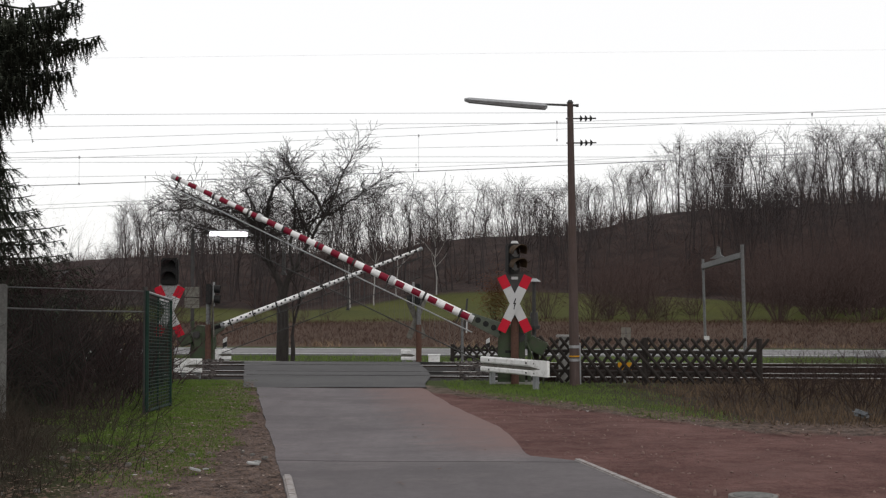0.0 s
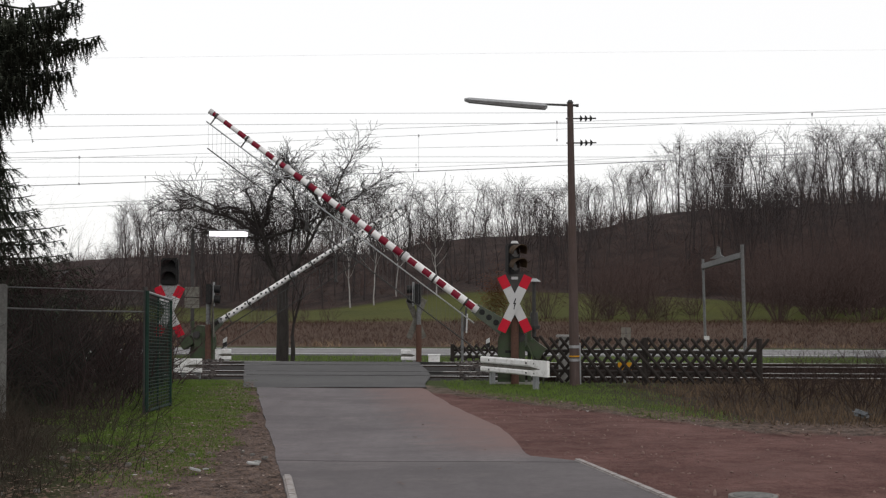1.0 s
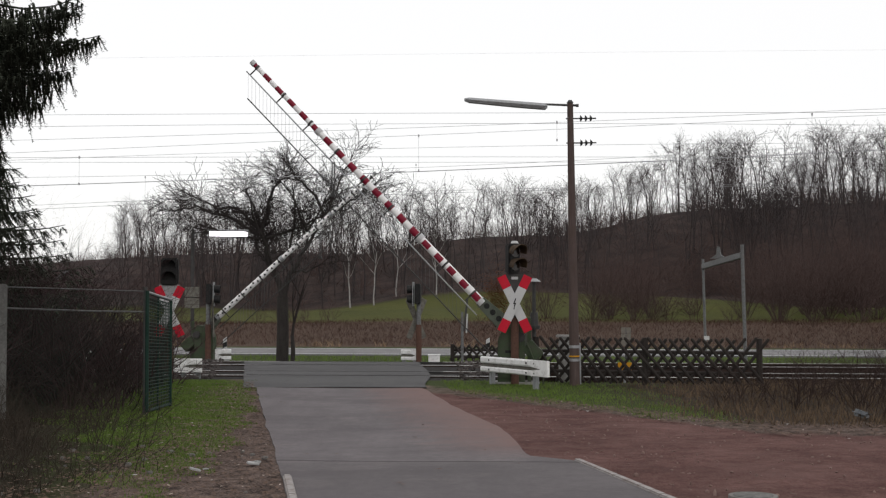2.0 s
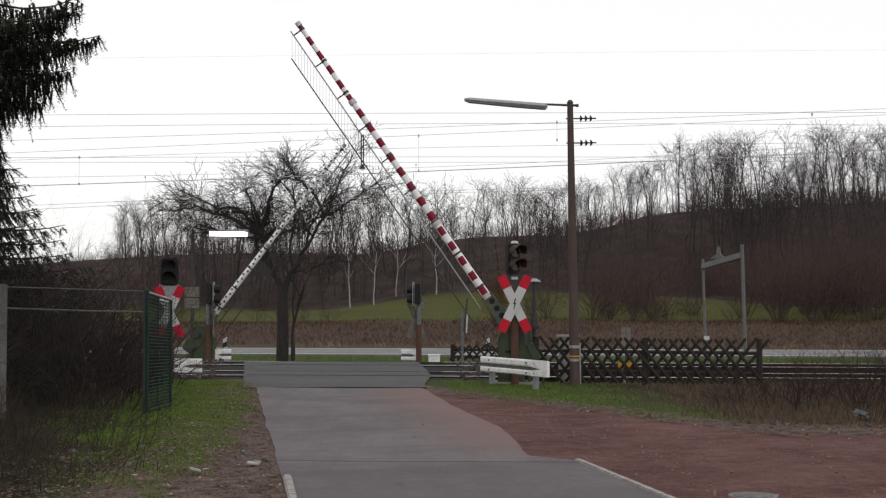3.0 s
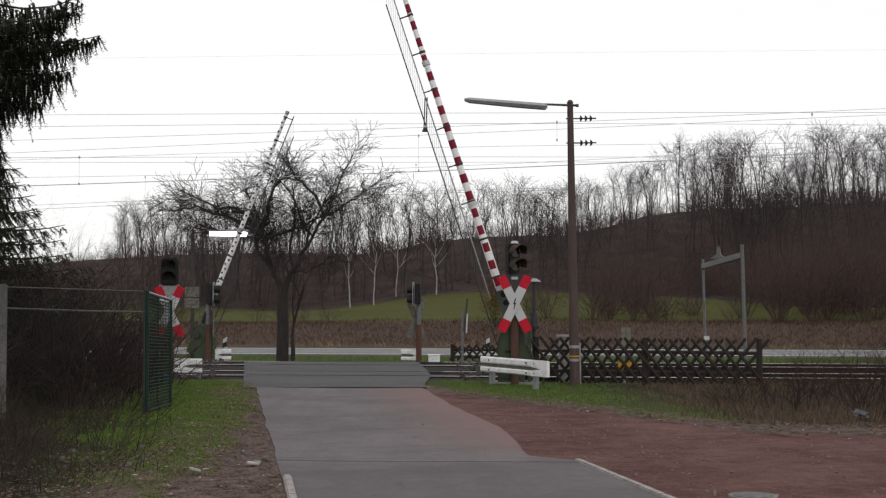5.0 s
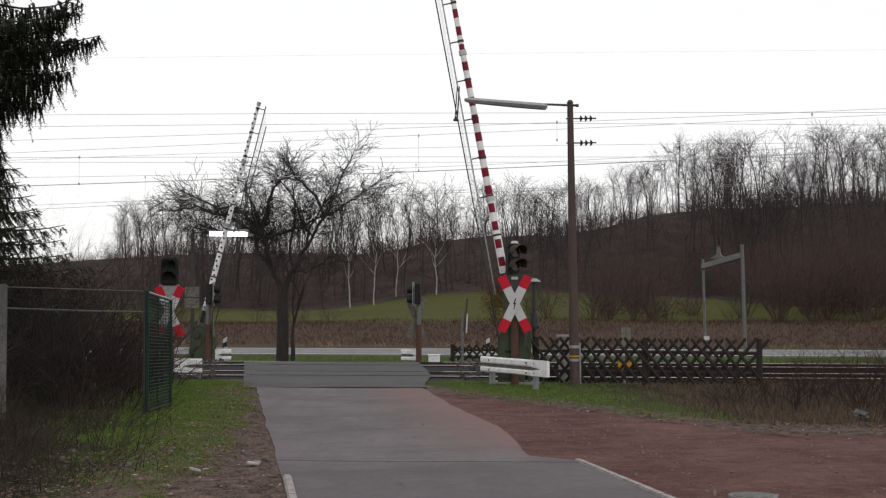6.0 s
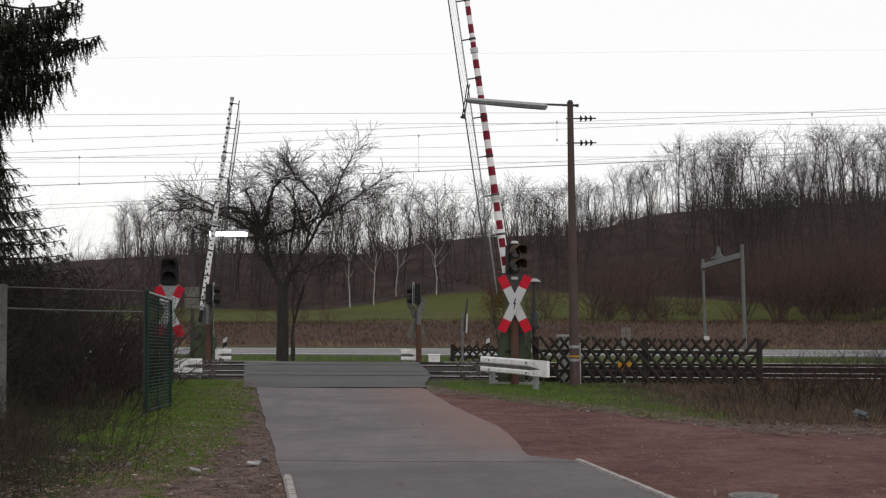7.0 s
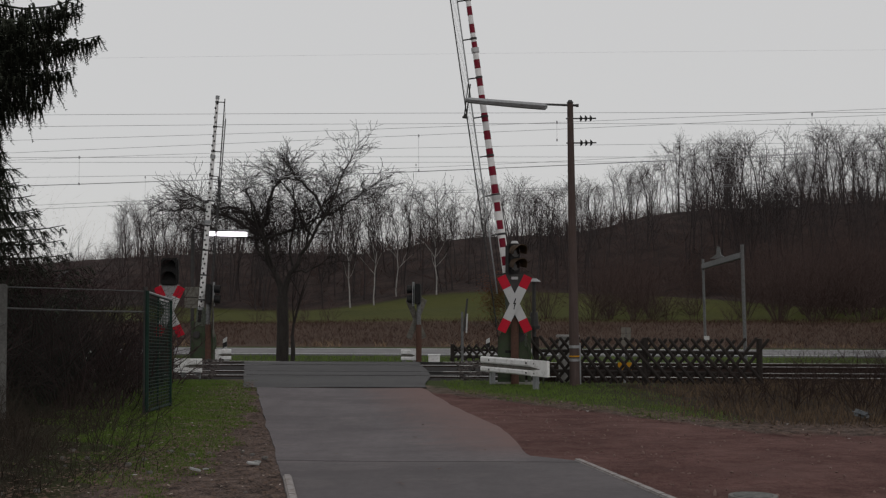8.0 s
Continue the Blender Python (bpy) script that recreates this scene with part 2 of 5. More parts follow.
    c = mixc(t, (w + wob * 3 + (x * 0.05).op("SINE") * 3 + (x - 8.0).op("MAXIMUM", 0.0) * 0.7).above(117, 3), c, mixc(t, (tex(t, 0.35, 6, 0.75) * 0.7 + grain * 0.3).above(0.5, 0.2), (0.015, 0.0115, 0.011), (0.055, 0.037, 0.033)))
    t.links.new(c, p.inputs["Base Color"])
    bumpy(t, p, n3 * 0.5 + n2 * 0.5, 0.9, 0.045)
    return m


GROUND = ground_material()


# ---- mesh helpers ----
class M:
    """Vertices and faces of one mesh in the making."""
    def __init__(self):
        self.v, self.f = [], []

    def add(self, vs, fs):
        n = len(self.v)
        self.v += [tuple(p) for p in vs]
        self.f += [tuple(i + n for i in f) for f in fs]
        return self

    def box(self, c, s, r=(0, 0, 0), m=None):
        q = (m or Matrix()) @ pose(*c, *r)
        vs = [q @ Vector((a * s[0] / 2, b * s[1] / 2, d * s[2] / 2)) for d in (-1, 1) for b in (-1, 1) for a in (-1, 1)]
        return self.add(vs, [(0, 2, 3, 1), (4, 5, 7, 6), (0, 1, 5, 4), (2, 6, 7, 3), (0, 4, 6, 2), (1, 3, 7, 5)])

    def cone(self, a, b, r0, r1=None, n=8, caps=True):
        a, b = Vector(a), Vector(b)
        r1 = r0 if r1 is None else r1
        d = (b - a).normalized()
        u = d.cross(Vector((0, 0, 1)) if abs(d.z) < 0.9 else Vector((1, 0, 0))).normalized()
        w = d.cross(u)
        ring = [(math.cos(2 * math.pi * i / n), math.sin(2 * math.pi * i / n)) for i in range(n)]
        vs = [a + (u * c + w * s) * r0 for c, s in ring] + [b + (u * c + w * s) * r1 for c, s in ring]
        fs = [(i, (i + 1) % n, n + (i + 1) % n, n + i) for i in range(n)]
        if caps:
            fs += [tuple(range(n - 1, -1, -1)), tuple(range(n, 2 * n))]
        return self.add(vs, fs)

    def path(self, pts, r, n=6):
        pts = [Vector(p) for p in pts]
        vs, fs = [], [tuple(range(n - 1, -1, -1)), tuple(range(len(pts) * n - n, len(pts) * n))]
        for i, p in enumerate(pts):
            d = (pts[min(i + 1, len(pts) - 1)] - pts[max(i - 1, 0)]).normalized()
            u = d.cross(Vector((0, 0, 1)) if abs(d.z) < 0.9 else Vector((1, 0, 0))).normalized()
            w = d.cross(u)
            vs += [p + (u * math.cos(6.2832 * k / n) + w * math.sin(6.2832 * k / n)) * r for k in range(n)]
        for i in range(len(pts) - 1):
            fs += [(i * n + k, i * n + (k + 1) % n, i * n + n + (k + 1) % n, i * n + n + k) for k in range(n)]
        return self.add(vs, fs)

    def prism(self, outline, y0, y1):
        """An outline in x and z, given depth along y."""
        n = len(outline)
        vs = [(x, y0, z) for x, z in outline] + [(x, y1, z) for x, z in outline]
        return self.add(vs, [tuple(range(n)), tuple(range(2 * n - 1, n - 1, -1))] + [(i, n + i, n + (i + 1) % n, (i + 1) % n) for i in range(n)])

    def mesh(self, name, bevel=0.0):
        me = bpy.data.meshes.new(name)
        me.from_pydata(self.v, [], self.f)
        bm = bmesh.new()
        bm.from_mesh(me)
        bmesh.ops.recalc_face_normals(bm, faces=bm.faces)
        if bevel:
            bmesh.ops.bevel(bm, geom=bm.edges[:], offset=bevel, segments=2, affect="EDGES", clamp_overlap=True)
        bm.to_mesh(me)
        bm.free()
        return me


def part(name, m, material, parent=None, label="", bevel=0.0, at=None, smooth=False):
    ob = new(name, m.mesh(name, bevel))
    ob.data.materials.append(material)
    if smooth:
        ob.data.polygons.foreach_set("use_smooth", [True] * len(ob.data.polygons))
    if parent:
        ob.parent = parent
    if at:
        ob.matrix_basis = at
    return tagged(ob, label)


def twin(ob, parent, at, label=""):
    """Another part on the same mesh."""
    o = new(ob.name.split(".")[0], ob.data)
    o.parent, o.matrix_basis = parent, at
    return tagged(o, label)


def thing(name, at, label, category, group="", kind=""):
    ob = new(name)
    ob.matrix_basis = at
    return tagged(ob, label, category, group, kind)


def np_mesh(name, v, f, material, label="", category="", kind=""):
    """Large triangle meshes from arrays."""
    v, f = np.asarray(v, np.float32), np.asarray(f, np.int32)
    me = bpy.data.meshes.new(name)
    me.vertices.add(len(v)), me.loops.add(f.size), me.polygons.add(len(f))
    me.vertices.foreach_set("co", v.ravel())
    me.loops.foreach_set("vertex_index", f.ravel())
    me.polygons.foreach_set("loop_start", np.arange(0, f.size, f.shape[1], dtype=np.int32))
    me.update(calc_edges=True)
    me.materials.append(material)
    return tagged(new(name, me), label, category, "", kind)


def repeat(v, f, mats):
    """One small mesh at many poses: arrays (n, 4, 4) in, joined arrays out."""
    v4 = np.c_[v, np.ones(len(v))]
    out = np.einsum("nij,vj->nvi", mats, v4)[:, :, :3].reshape(-1, 3)
    ff = (f[None] + (np.arange(len(mats)) * len(v))[:, None, None]).reshape(-1, f.shape[1])
    return out, ff


def joined(sets):
    vs, fs, n = [], [], 0
    for v, f in sets:
        vs.append(v), fs.append(f + n)
        n += len(v)
    return np.concatenate(vs), np.concatenate(fs)


def poses(xyz, rz, s, lean=None):
    n = len(xyz)
    m = np.zeros((n, 4, 4))
    c, sn = np.cos(rz), np.sin(rz)
    s = np.broadcast_to(np.asarray(s, float).reshape(-1, 1) if np.ndim(s) == 1 else s, (n, 3))
    m[:, 0, 0], m[:, 0, 1], m[:, 1, 0], m[:, 1, 1], m[:, 2, 2], m[:, 3, 3] = c * s[:, 0], -sn * s[:, 1], sn * s[:, 0], c * s[:, 1], s[:, 2], 1
    if lean is not None:
        m[:, 0, 2], m[:, 1, 2] = lean[:, 0] * s[:, 2], lean[:, 1] * s[:, 2]
    m[:, :3, 3] = xyz
    return m


def ss(a, b, x):
    t = np.clip((x - a) / (b - a), 0, 1)
    return t * t * (3 - 2 * t)


def height(x, y):
    """The lie of the land."""
    x, y = np.asarray(x, float), np.asarray(y, float)
    w = y + x * TILT
    sunk = 1 - 0.93 * ss(-7.6, -6.2, x) * (1 - ss(1.2, 2.2, x))      # filled up beside the crossing
    bed = -0.24 * sunk * ss(24.6, 25.1, w) * (1 - ss(31.6, 33.6, w))
    low = -0.5 * ss(31.4, 38, w)
    brush = 0.55 * ss(54, 74, w)
    side = np.interp(x, [-200, -30, -20, -11, -6, -2.3, 4.5, 11, 20, 45, 120], [0.0, 0.0, 0.05, 0.25, 0.7, 1.2, 1.7, 1.9, 1.5, 1.2, 1.2])
    field = side * ss(70, 118, w)
    crest = np.interp(x, [-260, -70, -43, -35, -22, -10, 15, 26, 40, 70, 300], [4.5, 5.4, 6.1, 6.3, 6.4, 6.3, 8.2, 11.0, 12.0, 12.6, 12])
    hill = crest * ss(112, 165, w)
    rough = 0.25 * np.sin(x * 0.21 + 1.3) * np.sin(y * 0.17) * ss(56, 90, w) + 0.8 * np.sin(x * 0.06) * np.cos(y * 0.05 + 1) * ss(120, 170, w)
    bank = 0.12 * ss(-0.5, -2.2, x + 0.1654 * (y - 11.4) + 1.42 + 1.6) * (1 - ss(23, 24.5, w))
    return bed + low + brush + field + hill + rough + bank


def z_at(x, y):
    return float(height(x, y))


# ---- ground, lane, crossing, far road ----
def build_ground():
    xs = np.unique(np.concatenate([-np.geomspace(9, 900, 46), np.arange(-9, 9.01, 0.3), np.geomspace(9, 900, 46)]))
    ys = np.unique(np.concatenate([-np.geomspace(4, 500, 16), np.arange(-4, 8, 1.0), np.arange(8, 36, 0.3), np.geomspace(36, 1600, 110)]))
    gx, gy = np.meshgrid(xs, ys)
    gz = height(gx, gy) - 0.012
    near = (1 - ss(24, 26, gy)) * ss(6, 9, gy)
    rng = np.random.default_rng(3)
    gz += near * rng.uniform(-0.012, 0.006, gx.shape)
    v = np.c_[gx.ravel(), gy.ravel(), gz.ravel()]
    i = (np.arange(len(ys) - 1)[:, None] * len(xs) + np.arange(len(xs) - 1)[None]).ravel()
    f = np.c_[i, i + 1, i + 1 + len(xs), i + len(xs)]
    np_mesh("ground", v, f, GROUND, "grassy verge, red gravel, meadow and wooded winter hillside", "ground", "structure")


def strip(name, left, right, top, material, label, category, thick=0.05, step=0.35, seed=1, wobble=0.05):
    """A slab between two wandering edges, each a function of y."""
    rng = np.random.default_rng(seed)
    m = M()
    y0, y1 = left[0]
    ys = np.arange(y0, y1 + step / 2, step)
    soft = lambda: np.convolve(rng.normal(0, wobble * 1.6, len(ys) + 6), np.hanning(7)[:], "valid")[:len(ys)] / 1.7 + rng.normal(0, wobble * 0.2, len(ys))
    le = np.array([left[1](y) for y in ys]) + soft()
    ri = np.array([right(y) for y in ys]) + soft()
    cols = 6
    vs = []
    for y, a, b in zip(ys, le, ri):
        for k in range(cols + 1):
            x = a + (b - a) * k / cols
            vs.append((x, y, top(x, y)))
        vs.append((b, y, top(b, y) - thick)), vs.append((a, y, top(a, y) - thick))
    w = cols + 3
    fs = []
    for j in range(len(ys) - 1):
        for k in range(w):
            fs.append((j * w + k, j * w + (k + 1) % w, (j + 1) * w + (k + 1) % w, (j + 1) * w + k))
    m.add(vs, fs)
    return tagged(part(name, m, material), label, category, "", "structure")


def lane_left(y):
    return -1.42 - 0.1654 * (y - 11.4)


def lane_right(y):
    ragged = float(np.interp(y, [4, 10.2, 12.5, 12.9, 15.5, 19, 22.1, 30], [3.0, 1.74, 1.26, 0.85, 0.72, 0.12, -0.3, -1.5]))
    return ragged


def build_roads():
    strip("road", ((-8, 22.6), lane_left), lane_right, lambda x, y: 0.006 + 0.012 * math.sin(x * 1.1), ROAD,
          "worn grey asphalt lane with crumbling edges", "road", step=0.18, seed=4, wobble=0.006)
    strip("crossing_deck", ((22.63, 33.3), lambda y: -3.5 - 0.15 * (y - 22.6) - 1.2 * float(ss(31.5, 33.3, y))), lambda y: -0.28 - 0.07 * (y - 22.6) + 0.3 * float(ss(22.8, 27.0, y)),
          lambda x, y: 0.008 - 0.34 * float(ss(31.3, 33.6, y + x * TILT)), DECK, "dark asphalt over the railway tracks", "road", 0.3, 0.25, 5, 0.006)
    m = M()
    for a, b in ((-240, -60), (-60, -20), (-20, 20), (20, 60), (60, 240)):
        p = [(a, 45.6 - a * TILT), (b, 45.6 - b * TILT), (b, 51.0 - b * TILT), (a, 51.0 - a * TILT)]
        m.add([(x, y, -0.46) for x, y in p] + [(x, y, -0.62) for x, y in p], [(0, 1, 2, 3), (0, 4, 5, 1), (2, 6, 7, 3)])
    tagged(part("far_road", m, FARROAD), "pale asphalt country road beyond the tracks", "road", "", "structure")
    for w in (45.8, 50.65):
        m = M()
        for a in range(-60, 60, 20):
            p = [(a, w - a * TILT), (a + 20, w - (a + 20) * TILT), (a + 20, w + 0.14 - (a + 20) * TILT), (a, w + 0.14 - a * TILT)]
            m.add([(x, y, -0.455) for x, y in p] + [(x, y, -0.462) for x, y in p], [(0, 1, 2, 3), (0, 4, 5, 1), (2, 6, 7, 3)])
        tagged(part("edge_line", m, SIGN_WHITE), "worn white edge line on the far road", "road marking", "far road edge lines", "structure")
    strip("link_road", ((33.1, 46.6), lambda y: -9.6 - 0.35 * (y - 33)), lambda y: -6.0 - 0.35 * (y - 33), lambda x, y: z_at(x, y) + 0.012, DECK,
          "dark asphalt ramp from the crossing to the far road", "road", 0.1, 0.5, 8, 0.05)


def build_kerbs():
    for (x0, y0), (x1, y1), n in (((-1.38, 11.45), (-1.03, 9.2), 2), ((1.30, 12.55), (1.98, 9.2), 3)):
        d = Vector((x1 - x0, y1 - y0, 0))
        for i in range(n):
            a, l = Vector((x0, y0, 0)) + d * i / n, d.length / n
            k = part("kerb", M().box((0, 0, -0.09), (0.075, l - 0.012, 0.24)), KERB, None, "", 0.012, pose(*(a + d / (2 * n)), 0, 0, math.degrees(math.atan2(-d.x, d.y))))
            tagged(k, "pale concrete edging stone beside the asphalt lane", "kerb", "lane edging stones")


# ---- railway ----
def along(x, w, z=0.0):
    return (x, w - x * TILT, z)


def build_tracks():
    for c in (26.6, 30.6):
        for g in (-0.7525, 0.7525):
            m = M()
            prof = [(-0.035, 0), (0.035, 0), (0.035, -0.035), (0.01, -0.05), (0.01, -0.13), (0.07, -0.155), (-0.07, -0.155), (-0.01, -0.13), (-0.01, -0.05), (-0.035, -0.035)]
            xs = (-140, -40, -12, 12, 40, 140)
            n = len(prof)
            vs = [along(x, c + g + p, z + 0.005) for x in xs for p, z in prof]
            fs = [(i * n + k, i * n + (k + 1) % n, (i + 1) * n + (k + 1) % n, (i + 1) * n + k) for i in range(len(xs) - 1) for k in range(n)]
            m.add(vs, fs)
            r = tagged(part("rail", m, RAILSIDE), "rusty steel railway rail with a polished head", "rail", "railway rails", "structure")
            top = M()
            sec = [(-0.034, 0.002), (0.034, 0.002), (0.037, -0.004), (-0.037, -0.004)]
            top.add([along(x, c + g + p, z + 0.006) for x in xs for p, z in sec], [(i * 4 + k, i * 4 + (k + 1) % 4, i * 4 + 4 + (k + 1) % 4, i * 4 + 4 + k) for i in range(len(xs) - 1) for k in range(4)])
            part("rail_head", top, RAILSTEEL, r, "polished running surface")
    # flange grooves in the deck
    for c in (26.6, 30.6):
        for g in (-0.7525, 0.7525):
            s = 1 if g < 0 else -1
            m = M()
            for x in (-4.0, -3.0, -2.0, -1.0):
                vs = [along(x + a, c + g + s * (0.07 + b * 0.035), z) for z in (-0.02, 0.011) for a, b in ((0, -1), (0.995, -1), (0.995, 1), (0, 1))]
                m.add(vs, [(4, 5, 6, 7), (0, 1, 5, 4), (1, 2, 6, 5), (2, 3, 7, 6), (3, 0, 4, 7)])
            tagged(part("flange_groove", m, RUBBER), "dark flange groove beside the rail in the crossing", "groove", "flange grooves", "structure")
    sl = None
    for c in (26.6, 30.6):
        for k in range(-38, 62):
            x = k * 0.63
            if -5.0 < x < 0.4:
                continue
            at = pose(*along(x, c, -0.2), 0, 0, -5)
            if sl is None:
                sl = part("sleeper", M().box((0, 0, 0), (0.26, 2.6, 0.16)), SLEEPER, None, "", 0.02, at)
                tagged(sl, "grey concrete railway sleeper in ballast", "sleeper", "railway sleepers", "structure")
            else:
                copy_thing(sl, at)
    rng = np.random.default_rng(7)
    ico = bmesh.new()
    bmesh.ops.create_icosphere(ico, subdivisions=1, radius=1)
    v = np.array([p.co[:] for p in ico.verts]) * rng.uniform(0.75, 1.2, (len(ico.verts), 1))
    f = np.array([[q.index for q in p.verts] for p in ico.faces])
    ico.free()
    n = 6600
    x = np.concatenate([rng.uniform(0.3, 22, n * 2 // 3), rng.uniform(-12, -4.2, n // 3)])
    w = rng.uniform(24.9, 32.6, len(x))
    k = x < -4.6 - 0.15 * (w - 26)
    x, w = np.concatenate([x[k], x[x > 0]]), np.concatenate([w[k], w[x > 0]])
    s = np.stack([rng.uniform(0.03, 0.06, len(x)) for _ in range(3)], 1)
    out = repeat(v, f, poses(np.c_[x, w - x * TILT, height(x, w - x * TILT) + rng.uniform(-0.03, 0.03, len(x))], rng.uniform(0, 6.3, len(x)), s))
    np_mesh("ballast", *out, STONE, "grey crushed stone ballast along the tracks", "ballast", "stuff")


build_ground()
build_roads()
build_kerbs()
build_tracks()


# ---- level-crossing barriers ----
# seconds, boom angle above level, lean of the hanging skirt
NEAR = [(0, 25.3, 0), (0.5, 31, 0), (1, 36.6, 0), (1.5, 41.6, 0), (2, 46.3, 0), (2.5, 50.9, 0), (3, 55.3, 0), (3.5, 59.6, 0), (4, 63.9, 0), (4.5, 67.9, 1), (5, 71.9, 2), (5.5, 75.8, 3), (6, 79.5, 4), (6.2, 81, 5), (6.4, 82.2, 5), (6.6, 83.3, 5), (6.8, 82.9, 2), (7, 81.8, 9), (7.2, 81.8, 15), (7.35, 82.4, 19), (7.5, 82.6, 12), (7.7, 82.4, 4), (8, 82, 7)]
FAR = [(0, 20.8, 0), (0.5, 26.6, 0), (1, 31.9, 0), (1.5, 36.9, 0), (2, 42, 0), (2.5, 47.2, 0), (3, 52.1, 0), (3.5, 56.3, 0), (4, 60.5, 0), (4.5, 64.4, 0), (5, 68.2, 1), (5.5, 71.9, 1), (6, 75.5, 2), (6.5, 78.9, 2), (7, 82.2, 2), (7.4, 84.8, 3), (7.6, 85.6, 4), (8, 85.8, 3)]


def build_barrier(at, length, pivot, red, skirt, label, bands=19, off=0.0, root=0.95):
    """Housing with two cheeks and a boom that turns on it; returns what moves."""
    b = thing("level_crossing_barrier", at, label, "barrier", "level crossing barriers")
    part("housing", M().prism([(-0.08, 0), (0.42, 0), (0.42, pivot - 0.05), (0.3, pivot + 0.2), (-0.02, pivot + 0.25), (-0.08, pivot + 0.1)], -0.19, 0.19), GREEN, b, "", 0.02)
    door = part("housing_door", M().box((0.17, 0.2, 0.42), (0.42, 0.02, 0.66)), GREEN, b, "", 0.006)
    for z in (0.3, 0.44, 0.58):
        part("vent_slot", M().box((0.22, 0.212, z), (0.12, 0.006, 0.05)), BLACK, door, "dark vent slot")
    part("door_lock", M().cone((0.02, 0.205, 0.45), (0.02, 0.222, 0.45), 0.022, 0.018, 8), DARKSTEEL, door)
    part("side_post", M().box((-0.16, 0.02, (pivot + 0.35) / 2), (0.07, 0.09, pivot + 0.35)), GREEN, b, "", 0.008)
    part("foundation", M().box((0.1, 0, -0.08), (0.9, 0.6, 0.2)), CONCRETE, b, "", 0.02)
    for s in (-1, 1):
        part("bearing", M().cone((0, s * 0.19, pivot), (0, s * 0.25, pivot), 0.09, 0.09, 14), DARKSTEEL, b)
    part("handrail", M().path([(-0.12, 0.24, 0.75), (-0.24, 0.24, 0.45), (-0.42, 0.24, 0.12), (-0.42, 0.24, -0.05)], 0.016), GREEN, b)
    r0, r1 = (0.086, 0.05) if red else (0.08, 0.046)
    rad = lambda x: r0 + (r1 - r0) * (x / length)
    mid = length * (0.36 if red else 0.47)
    m = M()
    for x0, x1, k in ((root, mid, 1.0), (mid - 0.1, length * 0.745, 0.92), (length * 0.745 - 0.1, length, 0.85)):
        m.cone((x0, 0, off), (x1, 0, off), rad(x0) * k, rad(x1) * k, 14)
    boom = part("boom", m, WHITE, b, "white boom with red bands" if red else "white boom seen from its rear, with dark fixing holes", 0.0, None, False)
    boom.location = (0, 0, pivot)
    part("boom_arm", M().prism([(-0.25, -0.16), (0.3, -0.2), (root + 0.05, off - 0.1), (root + 0.05, off + 0.1), (0.3, 0.1), (-0.25, 0.12)], -0.055, 0.055), ARMGREEN, boom, "green steel arm that carries the boom", 0.008)
    for k in range(4):
        x = 0.36 + k * (root - 0.3) / 4
        part("arm_hole", M().cone((x, -0.06, off * 0.7), (x, 0.06, off * 0.7), 0.055, 0.055, 12), BLACK, boom, "dark opening in the arm")
    part("counterweight", M().box((-0.35, 0.0, -0.02), (0.34, 0.36, 0.26)), GREEN, boom, "green cast weight", 0.02)
    for x, k in ((mid, 1.25), (length * 0.745, 1.25), (length - 0.03, 1.12), (root + 0.03, 1.12)):
        part("collar", M().cone((x - 0.045, 0, off), (x + 0.045, 0, off), rad(x) * k, rad(x) * k, 14), SIGN_WHITE if red else GREY, boom)
    step = (length - root - 0.24) / (bands - 1)
    for i in range(bands if red else 0):
        x = length - 0.09 - i * step
        k = 0.862 if x > length * 0.745 else 0.93 if x > mid else 1.012
        x0, x1 = x - step * 0.25, x + step * 0.25
        if x > mid:
            part("red_band", M().cone((x0, 0, off), (x1, 0, off), rad(x0) * k + 0.002, rad(x1) * k + 0.002, 14), RED, boom)
            continue
        # on the thick foot of the boom the red is a foil on either flank
        for s in (1, -1):
            vs = []
            for j in range(7):
                a = radians(-46 + 92 * j / 6)
                for xx, lift in ((x0, 0.003), (x1, 0.003), (x1, -0.004), (x0, -0.004)):
                    r = rad(xx) * k + lift
                    vs.append((xx, s * math.cos(a) * r, off + math.sin(a) * r))
            fs = [(j * 4 + q, j * 4 + (q + 1) % 4, j * 4 + 4 + (q + 1) % 4, j * 4 + 4 + q) for j in range(6) for q in range(4)]
            part("red_foil", M().add(vs, fs + [(0, 1, 2, 3), (24, 25, 26, 27)]), RED, boom, "red foil on the white boom")
    if not red:
        for i in range(44):
            x = root + 0.08 + i * (length - root - 0.15) / 44
            part("fixing_hole", M().cone((x, -rad(x) * 1.0, off + 0.02 * (-1) ** i), (x, -rad(x) - 0.006, off + 0.02 * (-1) ** i), 0.028, 0.028, 8), BLACK, boom)
    drop, hang = off - 0.2, skirt
    part("skirt_rail", M().cone((root - 0.1, 0, drop - 0.03), (length - 0.05, 0, drop), 0.014, 0.014, 6), GREY if red else DARKSTEEL, boom, "thin galvanised rail under the boom")
    for i in range(9):
        x = root + 0.25 + i * (length - root - 0.4) / 8
        part("bracket", M().box((x, 0, off - 0.1), (0.022, 0.022, 0.2)).cone((x - 0.02, 0, off), (x + 0.02, 0, off), rad(x) * 1.08, rad(x) * 1.08, 10), DARKSTEEL, boom)
    bars, first = [], None
    n = int((length - 1.05) / 0.105)
    for i in range(n):
        x = length - 0.1 - i * 0.105
        if first is None:
            first = part("skirt_bar", M().cone((0, 0, 0), (0, 0, -hang), 0.002, 0.002, 4), SKIRTWIRE, boom)
            bars.append((first, x))
        else:
            bars.append((twin(first, boom, Matrix()), x))
